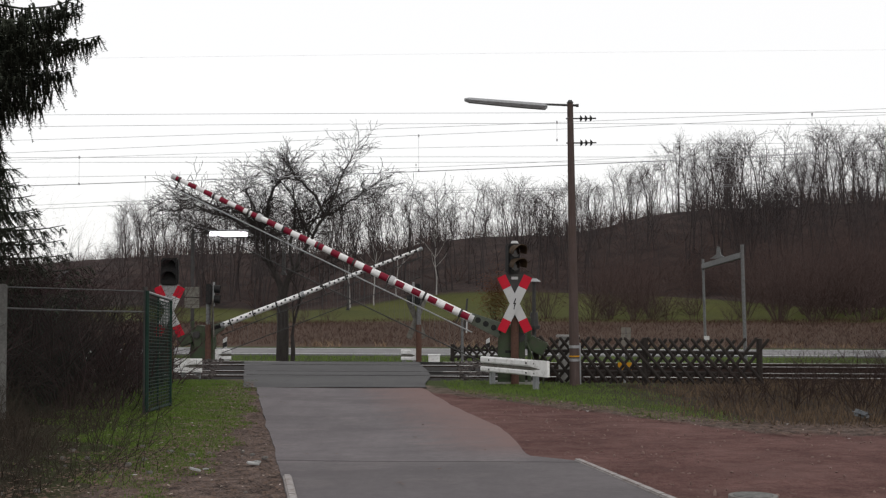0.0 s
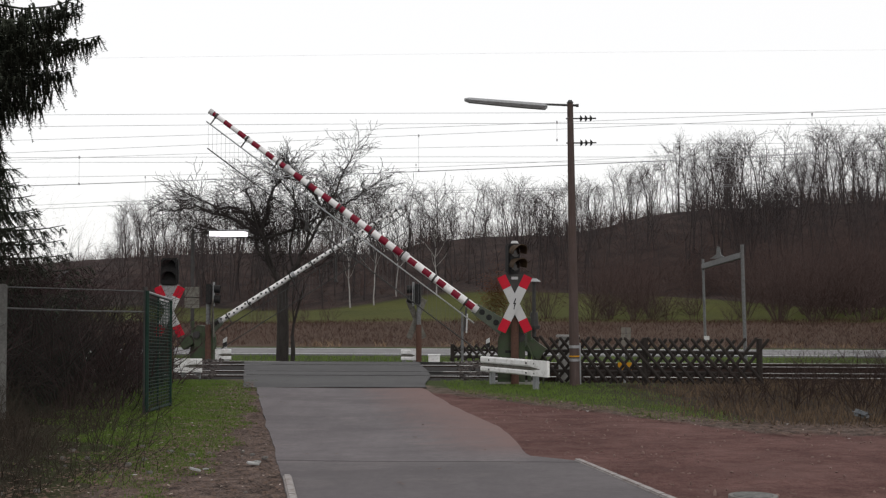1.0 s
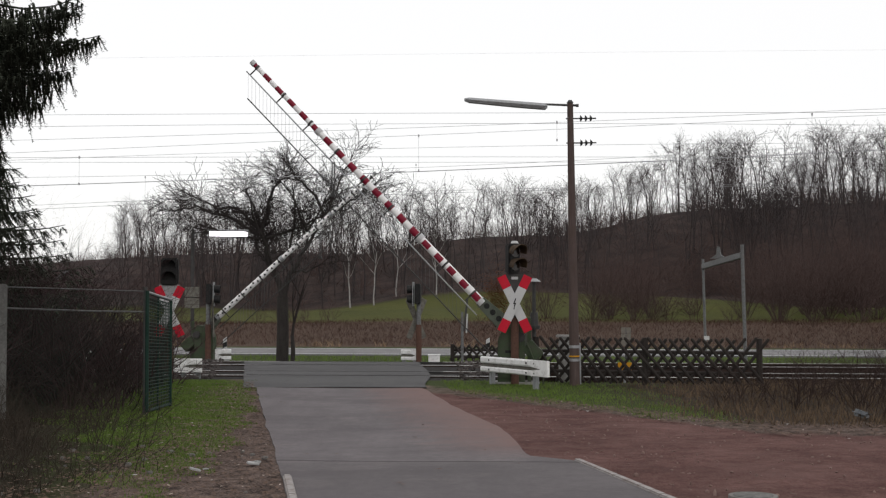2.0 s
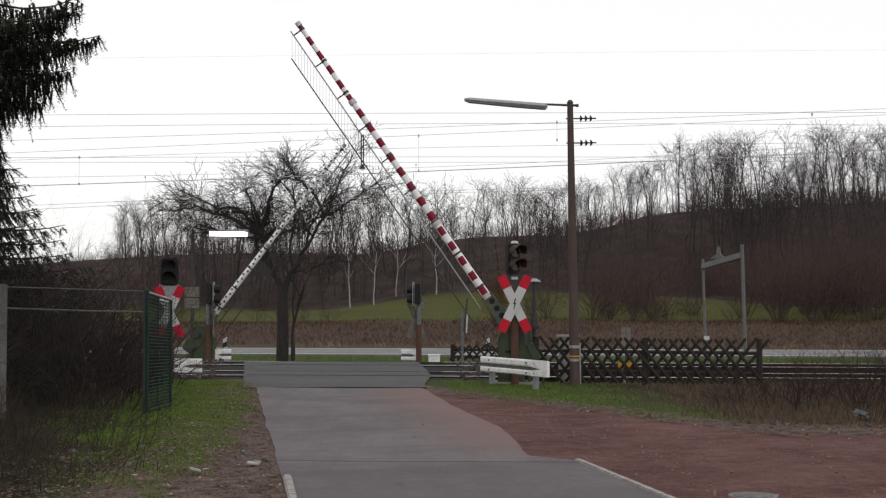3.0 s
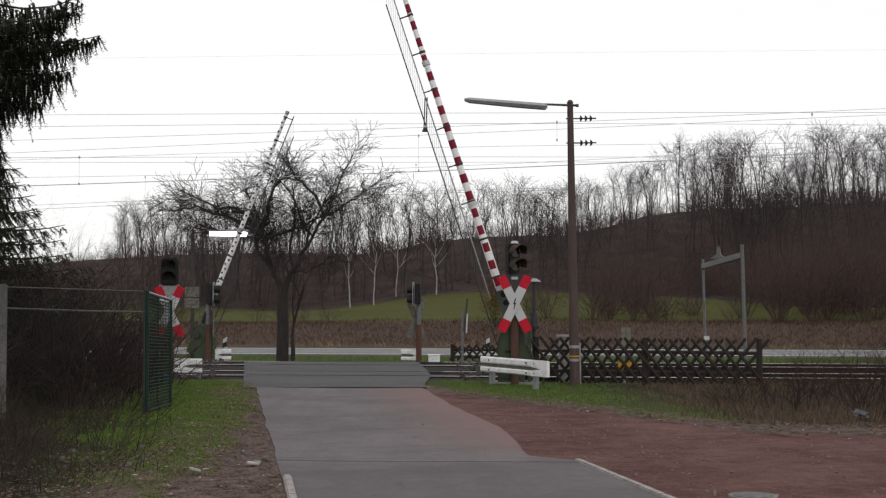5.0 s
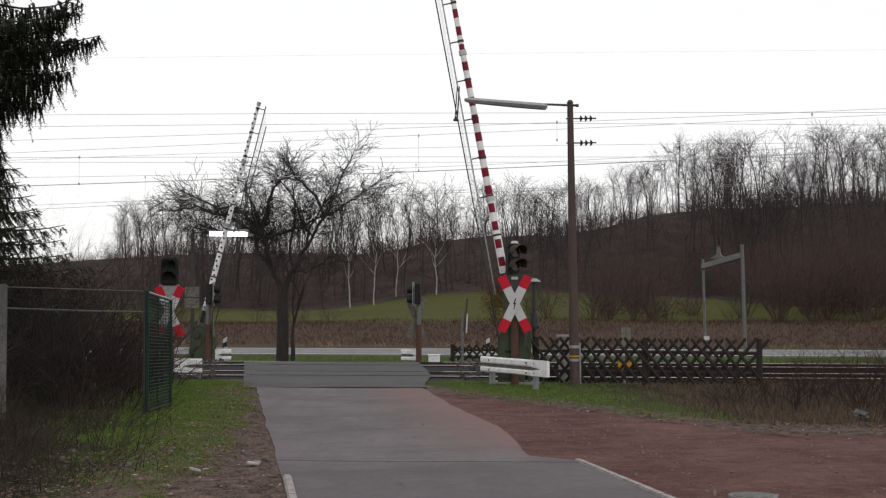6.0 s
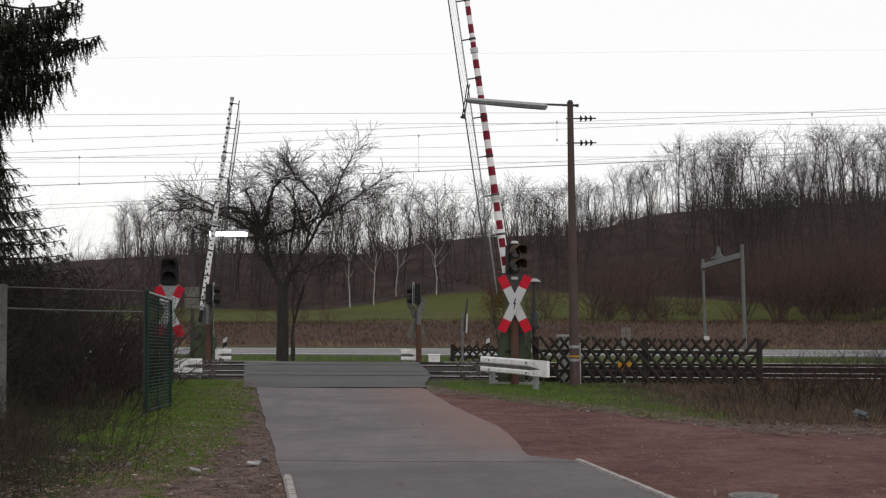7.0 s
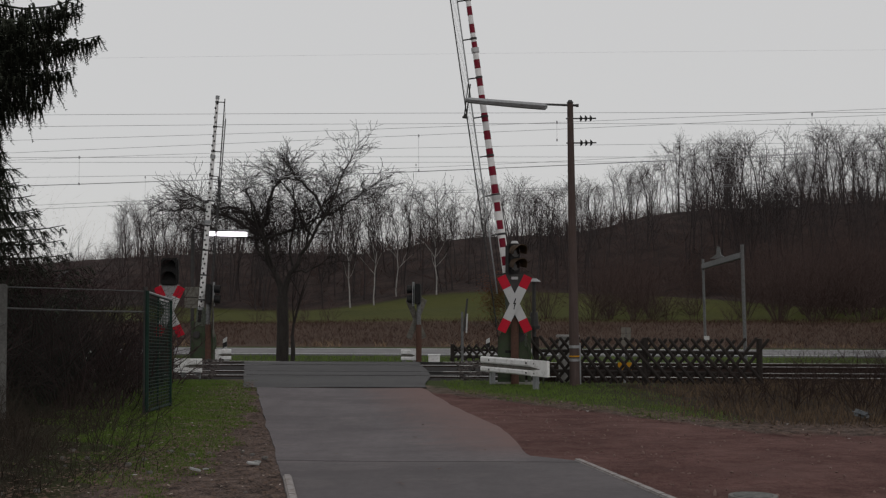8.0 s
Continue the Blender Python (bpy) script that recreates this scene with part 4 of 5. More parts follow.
def build_roadside_tree():
    rng = random.Random(21)
    segs, s2 = [], []
    pts = [Vector(p) for p in ((0, 0, -0.3), (0.0, 0, 0.15), (0.02, 0, 1.2), (0.0, 0, 2.2))]
    for a, b, r0, r1 in zip(pts, pts[1:], (0.24, 0.19, 0.175), (0.19, 0.175, 0.165)):
        segs.append((a, b, r0, r1, 9))
    # every limb: its radius, its depth to the back at the tip, then x and z of its bends
    runs = ((0.125, 0.2, (0.0, 2.2), (-0.25, 2.93), (-0.48, 3.64), (-0.63, 4.1)), (0.115, -0.5, (0.04, 2.2), (0.22, 2.87), (0.52, 3.4), (0.87, 3.87), (1.22, 4.49), (1.49, 5.02), (1.72, 5.6), (2.0, 6.1)),
            (0.085, -0.8, (-0.6, 4.0), (-1.1, 4.25), (-1.64, 4.57), (-2.19, 4.72), (-2.6, 4.75), (-3.05, 4.66)), (0.075, 0.9, (-0.63, 4.1), (-1.17, 4.64), (-1.64, 4.87), (-2.33, 5.0), (-2.9, 5.25)),
            (0.08, 0.3, (-0.6, 4.05), (-0.45, 4.64), (-0.37, 5.2), (-0.1, 5.65)), (0.06, 0.7, (-0.5, 3.9), (0.06, 4.1), (0.6, 4.3), (1.07, 4.6)), (0.04, 0.3, (0.28, 2.9), (0.68, 2.9), (1.1, 3.15)),
            (0.055, -0.9, (1.25, 4.55), (1.0, 5.15), (0.62, 5.55), (0.37, 5.85)), (0.055, 1.6, (-0.45, 3.5), (-0.7, 4.2), (-1.0, 4.9), (-1.35, 5.4)), (0.055, -1.5, (-0.3, 3.1), (-0.5, 3.9), (-0.75, 4.6), (-0.85, 5.2)),
            (0.05, 1.5, (0.7, 3.7), (0.75, 4.3), (1.1, 5.0), (1.3, 5.5)), (0.045, -1.3, (-0.55, 3.9), (-1.1, 4.0), (-1.6, 4.05), (-2.1, 4.2)), (0.05, 0.8, (0.3, 3.1), (0.2, 3.9), (0.3, 4.7), (0.2, 5.35)), (0.05, -0.6, (0.9, 3.95), (0.55, 4.5), (0.4, 5.0), (0.05, 5.5)), (0.045, 0.5, (1.3, 4.6), (1.8, 4.9), (2.15, 5.1), (2.5, 5.3)),
            (0.04, 1.2, (0.05, 2.4), (-0.35, 2.9), (-0.7, 3.3), (-0.95, 3.9)))
    limbs = [[Vector((x, deep * i / (len(bends) - 1), z)) for i, (x, z) in enumerate(bends)] + [r] for r, deep, *bends in runs]
    for *ps, r in limbs:
        ps = [Vector(p) for p in ps]
        k = r * 0.82
        for i, (a, b) in enumerate(zip(ps, ps[1:])):
            mid = (a + b) / 2 + Vector((rng.gauss(0, 0.05), rng.gauss(0, 0.05), rng.gauss(0, 0.05)))
            segs += [(a, mid, k, k * 0.9, 8), (mid, b, k * 0.9, k * 0.8, 8)]
            k *= 0.8
            for q in (mid, b):
                for _ in range(3 if b.z > 3.6 else 1):
                    d = ((b - a).normalized() * 0.8 + Vector((rng.gauss(0, 0.7), rng.gauss(0, 0.6), rng.gauss(0.3, 0.45)))).normalized()
                    grow(s2, q, d, rng.uniform(0.4, 0.9) * (1 if b.z > 3.6 else 0.6), max(0.009, min(0.016, k * 0.3)), 2, rng, 4, 0.15, -0.03, 2, 0.6, 0.95)
        for _ in range(3):
            d = ((ps[-1] - ps[-2]).normalized() + Vector((rng.gauss(0, 0.5), rng.gauss(0, 0.5), rng.gauss(0, 0.3)))).normalized()
            grow(s2, ps[-1], d, rng.uniform(0.4, 0.7), k * 0.5, 2, rng, 4, 0.16, 0.0, 2, 0.6, 0.85)
    s2 = [(a, b, max(r0, 0.0056), max(r1, 0.0046), d) for a, b, r0, r1, d in s2]
    tree_thing("roadside_tree", pose(-4.74, 38, z_at(-4.74, 38) - 0.1), segs, s2, BARK, TWIG, "leafless spreading tree with a dark forked trunk", "tree")
    s3 = []
    grow(s3, Vector((0, 0, 0.9)), Vector((0.1, 0, 1)), 1.6, 0.05, 2, rng, 4, 0.12, 0.1, 1, 0.6, 0.7)
    tree_thing("sapling", pose(-4.4, 37.6, z_at(-4.4, 37.6)), [(Vector((0, 0, -0.1)), Vector((0.03, 0, 0.5)), 0.07, 0.065, 9), (Vector((0.03, 0, 0.5)), Vector((0, 0, 0.95)), 0.065, 0.05, 9)], s3, BARK, TWIG,
               "slim dark sapling beside the spreading tree", "tree")


def build_birches():
    for i, (x, w, h, lean) in enumerate(((-8.4, 116, 8.5, -0.03), (-6.2, 115, 9.0, 0.06), (-0.6, 117, 8.0, -0.02), (-4.4, 121, 8.5, 0.02))):
        rng = random.Random(60 + i)
        segs, s2, p, r = [], [], Vector((0, 0, -0.2)), 0.085
        for k in range(9):
            q = p + Vector((lean + rng.gauss(0, 0.07), rng.gauss(0, 0.05), 1)).normalized() * h / 9
            (segs if k < 5 else s2).append((p, q, r, r * 0.84, 5))
            r *= 0.84
            p = q
            if k > 1:
                for _ in range(2):
                    a = rng.uniform(0, 6.28)
                    limb = []
                    grow(limb, p, Vector((math.cos(a), math.sin(a), 1.3)).normalized(), h * 0.24, r * 0.5, 2, rng, 3, 0.15, 0.05, 2, 0.6, 0.6)
                    segs += [q for q in limb if q[4] == 2]
                    s2 += [q for q in limb if q[4] < 2]
        y = w - x * TILT
        s2 = [(a, b, max(r0, 0.016), max(r1, 0.012), d) for a, b, r0, r1, d in s2]
        tree_thing("birch", pose(x, y, z_at(x, y)), segs, s2, BIRCH, TWIG, "white-stemmed leafless birch at the edge of the woods", "tree", "birches at the edge of the woods", 6)


def strand(seed, l, n, needle=0.05):
    """A hanging spray of needles."""
    rng = random.Random(seed)
    v, f = [], []
    for i in range(n):
        z = -l * (i + rng.random()) / n
        a = rng.uniform(0, 6.28)
        r = needle * (1.0 - 0.55 * (i / n)) * rng.uniform(0.7, 1.3)
        d = Vector((math.cos(a) * r, math.sin(a) * r, -rng.uniform(0.3, 1.0) * r))
        o = Vector((rng.gauss(0, 0.008), rng.gauss(0, 0.008), z))
        side = d.cross(Vector((0, 0, 1))).normalized() * 0.0085
        k = len(v)
        v += [o + side, o - side, o + d]
        f.append((k, k + 1, k + 2))
    k = len(v)
    v += [Vector((0.014, 0, 0)), Vector((-0.008, 0.012, 0)), Vector((-0.008, -0.012, 0)), Vector((0, 0, -l))]
    f += [(k, k + 1, k + 3), (k + 1, k + 2, k + 3), (k + 2, k, k + 3)]
    return np.array([p[:] for p in v]), np.array(f)


def build_spruce(at, h, reach, seed, low, hang, label, step=0.26, droop=0.0, dens=0.07):
    rng = random.Random(seed)
    t = thing("spruce", at, label, "conifer", "spruces")
    part("trunk", M().cone((0, 0, -0.2), (0, 0, h), 0.02 * h + 0.06, 0.03, 10), BARK, t)
    limbs, spots = [], []
    z = low
    while z < h - 0.3:
        for k in range(7):
            a = k * 0.897 + rng.uniform(-0.25, 0.25) + z * 2.1
            l = reach(z) * rng.uniform(0.8, 1.07)
            p, d, n = Vector((0, 0, z)), Vector((math.cos(a), math.sin(a), -0.1 - droop)), 6
            for i in range(n):
                d = (d + Vector((0, 0, 0.02 + 0.075 * (i / n) * (1 + droop) + (0.16 if i > 3 and droop else 0)))).normalized()
                q = p + d * l / n
                limbs.append((p, q, 0.02 * (1 - i / n) + 0.006, 0.02 * (1 - (i + 1) / n) + 0.004, 1))
                m = max(1, int(l / n / dens))
                for j in range(m):
                    c = p + (q - p) * (j + rng.random()) / m
                    wide = 0.3 * (1 - i / n) + 0.16
                    side = Vector((-d.y, d.x, 0)).normalized()
                    for s in (-1, 0, 1):
                        spots.append((c + side * s * wide * rng.uniform(0.2, 1) + Vector((0, 0, rng.uniform(-0.06, 0.02))), 0.45 + 0.55 * math.sin(math.pi * min(1, (i + 0.8) / n))))
                p = q
        z += step * rng.uniform(0.8, 1.2)
    lv, lf = tubes(limbs, 4)
    g = np.random.default_rng(seed)
    xyz = np.array([p[:] for p, s in spots])
    sc = np.array([s for p, s in spots]) * g.uniform(0.3, 1.4, len(spots))
    lot = g.integers(0, 3, len(spots))
    sets = [(lv, lf)]
    for k in range(3):
        i = lot == k
        out = xyz[i] / (np.linalg.norm(xyz[i][:, :2], axis=1, keepdims=True) + 0.2)
        lean = np.c_[out[:, 0], out[:, 1]] * (-0.1 if hang > 0.3 else -0.9) + g.normal(0, 0.2 if hang > 0.3 else 0.32, (i.sum(), 2))
        sets.append(repeat(*strand(seed + k, hang, 30, 0.055), poses(xyz[i], g.uniform(0, 6.28, i.sum()), np.stack([np.ones(i.sum()) * 1.1, np.ones(i.sum()) * 1.1, sc[i]], 1), lean)))
    c = np_mesh("needles", *joined(sets), NEEDLE, "dark drooping needle sprays")
    c.parent = t


def blades(name, n, region, h, width, material, label, category, seed, lean=0.35, tall=1.0):
    """Blades of grass, kept where region(x, y) holds."""
    g = np.random.default_rng(seed)
    x0, x1, y0, y1, keep = region
    x, y = g.uniform(x0, x1, n), g.uniform(y0, y1, n)
    patch = 0.5 + 0.25 * np.sin(x * 2.1 + np.sin(y * 1.7)) * np.sin(y * 2.3 + x) + 0.25 * np.sin(x * 0.7 + 2 * np.sin(y * 0.4)) * np.cos(y * 0.9 + x * 0.3)
    k = keep(x, y) & (g.random(n) < 0.35 + 0.65 * patch)
    x, y, patch = x[k], y[k], patch[k]
    n = len(x)
    z = height(x, y) - 0.02
    a, hh = g.uniform(0, 6.28, n), h * g.uniform(0.4, 1.2, n) * (0.6 + 0.6 * patch)
    dx, dy = np.cos(a) * width, np.sin(a) * width
    lx, ly = g.normal(0, lean, n) * hh, g.normal(0, lean, n) * hh
    base = np.c_[x, y, z]
    v = np.stack([base + np.c_[dx, dy, 0 * z], base - np.c_[dx, dy, 0 * z], base + np.c_[lx * 0.4 - dx * 0.6, ly * 0.4 - dy * 0.6, hh * 0.6], base + np.c_[lx * 0.4 + dx * 0.6, ly * 0.4 + dy * 0.6, hh * 0.6],
                  base + np.c_[lx, ly, hh]], 1).reshape(-1, 3)
    i = np.arange(n)[:, None] * 5
    f = np.concatenate([i + [0, 1, 2], i + [0, 2, 3], i + [3, 2, 4]])
    return np_mesh(name, v, f, material, label, category, "stuff")


def leaves(name, n, region, size, material, label, category, seed, lift=0.012):
    g = np.random.default_rng(seed)
    x0, x1, y0, y1, keep = region
    x, y = g.uniform(x0, x1, n), g.uniform(y0, y1, n)
    k = keep(x, y)
    x, y = x[k], y[k]
    n = len(x)
    v = np.array([(-1, 0, 0), (-0.3, -0.55, 0.25), (0.6, -0.4, 0.1), (1.1, 0, 0.3), (0.5, 0.5, 0.25), (-0.35, 0.5, 0.1)])
    f = np.array([(0, 1, 5), (1, 2, 5), (2, 4, 5), (2, 3, 4)])
    s = g.uniform(0.5, 1.3, n) * size
    out = repeat(v, f, poses(np.c_[x, y, np.maximum(height(x, y), -0.005) + lift], g.uniform(0, 6.28, n), np.stack([s, s, s * g.uniform(0.2, 1.3, n)], 1), g.normal(0, 0.5, (n, 2))))
    return np_mesh(name, *out, material, label, category, "stuff")


def west(x, y):
    return -(x + 0.1654 * (y - 11.4) + 1.42)


def limit(x):
    return np.maximum(21.5 - 1.63 * x, 16.4 - 0.28 * x)


def build_cover():
    blades("verge_grass", 150000, (-5.2, -1.6, 9.5, 24.6, lambda x, y: (west(x, y) > np.interp(y, [10, 11, 13, 16, 21], [1.0, 0.95, 0.55, 0.3, 0.08]) + 0.12 * np.sin(y * 3) + 0.08 * np.sin(y * 11)) & (west(x, y) < np.interp(y, [10, 14, 18, 24], [1.4, 1.9, 3.3, 3.2]) + 0.3 * np.sin(y * 4))), 0.05, 0.0035, GRASS, "short green grass on the verge", "grass", 31)
    blades("trackside_grass", 30000, (-0.2, 4.6, 16.5, 24.6, lambda x, y: (y > limit(x) + 0.4 + 0.35 * np.sin(x * 4) + 0.2 * np.sin(x * 11)) & (x + 0.07 * (y - 22) > 0.15) & (x < 3.3 + 0.5 * np.sin(x * 2.3 + y * 0.7) + 0.3 * np.sin(x * 7 + y * 1.9) + 0.7 * np.sin(x * 91.7 + y * 57.3))), 0.06, 0.0035, GRASS, "green grass before the lattice fence", "grass", 32)
    blades("dry_grass", 26000, (2.6, 11.0, 14.0, 24.4, lambda x, y: (y > limit(x) + 0.9) & (x > 2.8 + 1.2 * np.abs(np.sin(x * 3 + y * 2)))), 0.15, 0.005, STRAW, "withered brown grass along the fence", "grass", 33, 0.5)
    blades("dry_weeds", 26000, (-7.5, -2.2, 9.6, 19.0, lambda x, y: west(x, y) > 2.3 + (y - 10) * 0.04 + 0.4 * np.sin(y * 2.2)), 0.17, 0.004, WEED, "withered weeds at the foot of the fence", "weeds", 34, 0.5)
    blades("rank_grass", 5000, (-7.5, -2.2, 9.6, 18.5, lambda x, y: (west(x, y) > 0.9) & (west(x, y) < 2.1 + 0.5 * np.sin(y * 2.2))), 0.08, 0.004, GRASS, "rank green grass among the weeds", "grass", 35, 0.5)
    blades("far_verge_grass", 16000, (-14, 14, 34.5, 46.5, lambda x, y: (y + x * TILT < 45.3)), 0.13, 0.01, GRASS, "rough grass between tracks and far road", "grass", 36)
    blades("brush_grass", 60000, (-30, 34, 50.8, 78, lambda x, y: (y + x * TILT > 54.6 + 0.6 * np.sin(x * 1.3) + 0.4 * np.sin(x * 3.7))), 0.24, 0.011, BRACKEN, "tawny withered stalks beyond the far road", "brush", 37, 0.9)
    blades("roadside_straw", 9000, (-30, 34, 50.8, 57, lambda x, y: (np.abs(y + x * TILT - 54.2) < 1.0) & (np.sin(x * 0.9) + np.sin(x * 2.3 + 1) > 0.1)), 0.3, 0.016, TUFT, "pale tufts of dead grass beside the far road", "grass", 38, 0.8)
    leaves("fallen_leaves", 12000, (-4.5, -0.8, 9.6, 24, lambda x, y: (west(x, y) > 0.02) & (west(x, y) < np.interp(y, [10, 13, 16, 21], [1.0, 0.7, 0.4, 0.15]) + 1.0 * np.abs(np.sin(y * 5 + x * 3)) ** 4 + 0.25 * (16 - y) * (y < 16))), 0.026, LEAF, "brown fallen leaves beside the lane", "leaves", 41)
    leaves("fallen_leaves", 14000, (0.2, 11, 12.5, 22, lambda x, y: (np.abs(y - limit(x) - 0.4) < 0.75 + 0.3 * np.sin(x * 5))), 0.034, LEAF, "brown fallen leaves at the edge of the gravel", "leaves", 42)
    leaves("scattered_leaves", 130, (-4, 9, 9.6, 21, lambda x, y: (x + 0.1654 * y > -0.2) | (west(x, y) > 0)), 0.026, LEAF, "a few leaves lying on lane and gravel", "leaves", 43)
    leaves("pale_leaves", 60, (-4.6, 8, 9.6, 20, lambda x, y: (west(x, y) > 0.1) | (np.abs(y - limit(x)) < 1.1)), 0.03, PALE, "pale scraps among the fallen leaves", "litter", 44)
    leaves("grass_leaves", 1500, (-5.2, -1.6, 9.6, 22, lambda x, y: (west(x, y) > 0.4) & (west(x, y) < 3.2)), 0.026, LEAF, "withered leaves caught in the grass", "leaves", 46, 0.05)
    leaves("pale_leaves", 700, (-4.8, -0.8, 9.6, 23, lambda x, y: (west(x, y) > 0.03) & (west(x, y) < 2.4)), 0.016, PALELEAF, "bleached leaf scraps on the verge", "leaves", 47, 0.03)
    leaves("pale_leaves", 500, (0.2, 10, 13, 22, lambda x, y: np.abs(y - limit(x) - 0.3) < 1.0), 0.018, PALELEAF, "bleached leaf scraps at the gravel's edge", "leaves", 48, 0.02)
    g = np.random.default_rng(45)
    n = 900
    x, y = g.uniform(0.4, 9, n), g.uniform(9.6, 21, n)
    k = (y < limit(x) + 0.3) & (x > np.interp(y, [10.2, 12.5, 15.5, 19, 22], [1.9, 1.3, 0.75, 0.15, -0.2]))
    x, y = x[k], y[k]
    ico = bmesh.new()
    bmesh.ops.create_icosphere(ico, subdivisions=1, radius=1)
    v, f = np.array([p.co[:] for p in ico.verts]), np.array([[q.index for q in p.verts] for p in ico.faces])
    ico.free()
    s = np.stack([g.gamma(2.2, 0.0045, len(x)) + 0.003 for _ in range(3)], 1)
    np_mesh("gravel_stones", *repeat(v, f, poses(np.c_[x, y, height(x, y) - 0.012], g.uniform(0, 6.28, len(x)), s)), GRAVELSTONE, "reddish stones on the gravel", "gravel", "stuff")


def bush(name, x, y, h, seed, stems, material, label, spread=0.7, depth=2, wide=1.0, group="", fat=1.0):
    segs = shrub_segs(seed, h, stems, spread, depth)
    b = thing(name, pose(x, y, z_at(x, y) - 0.02), label, "bush", group)
    size = np.array([wide, wide, 1])
    main = [q for q in segs if q[4] == depth]
    if y < 40:
        for i in range(0, len(main), 4):
            v, f = tubes(main[i:i + 4], 4, fat)
            np_mesh("stem", v * size, f, material).parent = b
    else:
        v, f = tubes(main, 3, fat)
        tagged(np_mesh("stem_mass", v * size, f, material), "", "", "", "stuff").parent = b
    v, f = light_tubes([(a, b, r0 * fat, r1 * fat, d) for a, b, r0, r1, d in segs if d < depth]) if depth > 1 else tubes([q for q in segs if q[4] < depth], 3, fat)
    tagged(np_mesh("twig_mass", v * size, f, material), "", "", "", "stuff").parent = b
    return b


def build_bushes():
    rng = random.Random(5)
    k = 0
    for row, (y0, n) in enumerate(((18.2, 7), (19.6, 7), (21.2, 6), (23.0, 5))):
        for i in range(n):
            x = -4.75 - 0.1 * (y0 - 18) - i * 0.62 + rng.uniform(-0.2, 0.2)
            y = y0 - 0.35 * i * (row == 0) + rng.uniform(-0.3, 0.3)
            bush("hedge_bush", x, y, (2.15 if i else 1.5) + rng.uniform(-0.25, 0.25), 100 + k, 21, HEDGE, "dense dark leafless hedge bush behind the wire fence", 0.75, 2, 1.15, "hedge bushes behind the fence", 0.75)
            k += 1
    for i, (x, y, h) in enumerate(((4.6, 19.9, 0.8), (5.1, 18.6, 0.85), (5.6, 20.3, 1.05), (6.2, 19.0, 1.1), (6.6, 17.8, 1.0), (7.0, 20.2, 1.15), (7.5, 18.6, 1.1), (6.0, 21.5, 0.9), (8.0, 20.4, 1.2), (5.9, 17.4, 0.6), (6.9, 21.6, 1.0), (4.3, 18.9, 0.5))):
        bush("bare_shrub", x, y, h, 150 + i, 16, TRACKBRUSH, "low leafless shrub beside the tracks", 0.8, 2, 1.1, "leafless shrubs beside the tracks", 0.6)
    for i, (x, y, h) in enumerate(((-3.1, 12.2, 0.5), (-3.6, 13.6, 0.7), (-4.1, 15.2, 0.7), (-4.6, 13.2, 0.8), (-3.4, 11.0, 0.45), (-4.3, 16.6, 0.7), (-4.9, 15.0, 0.9), (-3.9, 12.0, 0.6), (-4.4, 12.0, 0.75), (-3.7, 11.2, 0.5), (-4.2, 11.0, 0.6), (-5.2, 13.8, 0.9))):
        bush("weed_clump", x, y, h, 180 + i, 34, WEED, "tangled dark withered weeds before the fence", 1.1, 1, 1.3, "weed clumps before the fence", 0.32)
    # bushes between brush and meadow, larger to the east
    for i, (x, w, h) in enumerate(((-17.5, 84, 2.0), (-7.2, 80, 1.6), (-8.6, 79, 1.3), (9.0, 78, 3.4), (10.2, 80, 4.6), (11.4, 78, 5.0), (12.6, 79, 4.2), (10.8, 84, 5.0), (14.0, 82, 2.6), (15.4, 80, 2.2), (17.4, 79, 1.8), (6.3, 79, 3.3), (5.5, 81, 2.6), (19.6, 77, 4.4),
                                   (20.2, 79, 5.6), (21.6, 77, 5.4), (23.0, 79, 6.0), (24.4, 77, 5.8), (25.8, 79, 6.2), (27.4, 78, 6.0), (29.0, 80, 6.4), (31, 79, 6.4), (19.5, 85, 6.2), (23.8, 86, 6.8), (27.0, 87, 7.0), (16.8, 88, 3.4), (-24, 88, 2.6), (-29, 90, 3.5), (-20.5, 95, 3.0), (-11.0, 86, 1.9), (-9.8, 84, 1.5), (-12.4, 85, 1.4))):
        bush("thicket_bush", x, w - x * TILT, h, 210 + i, 28 if h > 2.5 else 18, BRUSH, "tall reddish-brown leafless bush by the meadow", 0.75, 2, 1.0, "thicket by the meadow", 0.6)
    g = np.random.default_rng(77)
    v, f = shrub(250, 2.0, 10, 0.6, 1)
    b = thing("beech_bush", pose(3.05, 70, z_at(3.05, 70)), "young beech holding its orange withered leaves", "bush")
    st = np_mesh("stems", v, f, TWIG)
    st.parent = b
    n = 2600
    p = g.normal(0, 1, (n, 3)) * [0.42, 0.42, 0.6] + [-0.1, 0, 1.55]
    lv = np.array([(-1, 0, 0), (0, -0.5, 0.2), (1, 0, 0), (0, 0.5, 0.2)])
    lf = np.array([(0, 1, 2), (0, 2, 3)])
    lo = np_mesh("leaves", *repeat(lv, lf, poses(p, g.uniform(0, 6.28, n), np.stack([np.full(n, 0.075)] * 3, 1), g.normal(0, 1, (n, 2)))), ORANGELEAF)
    lo.parent = b


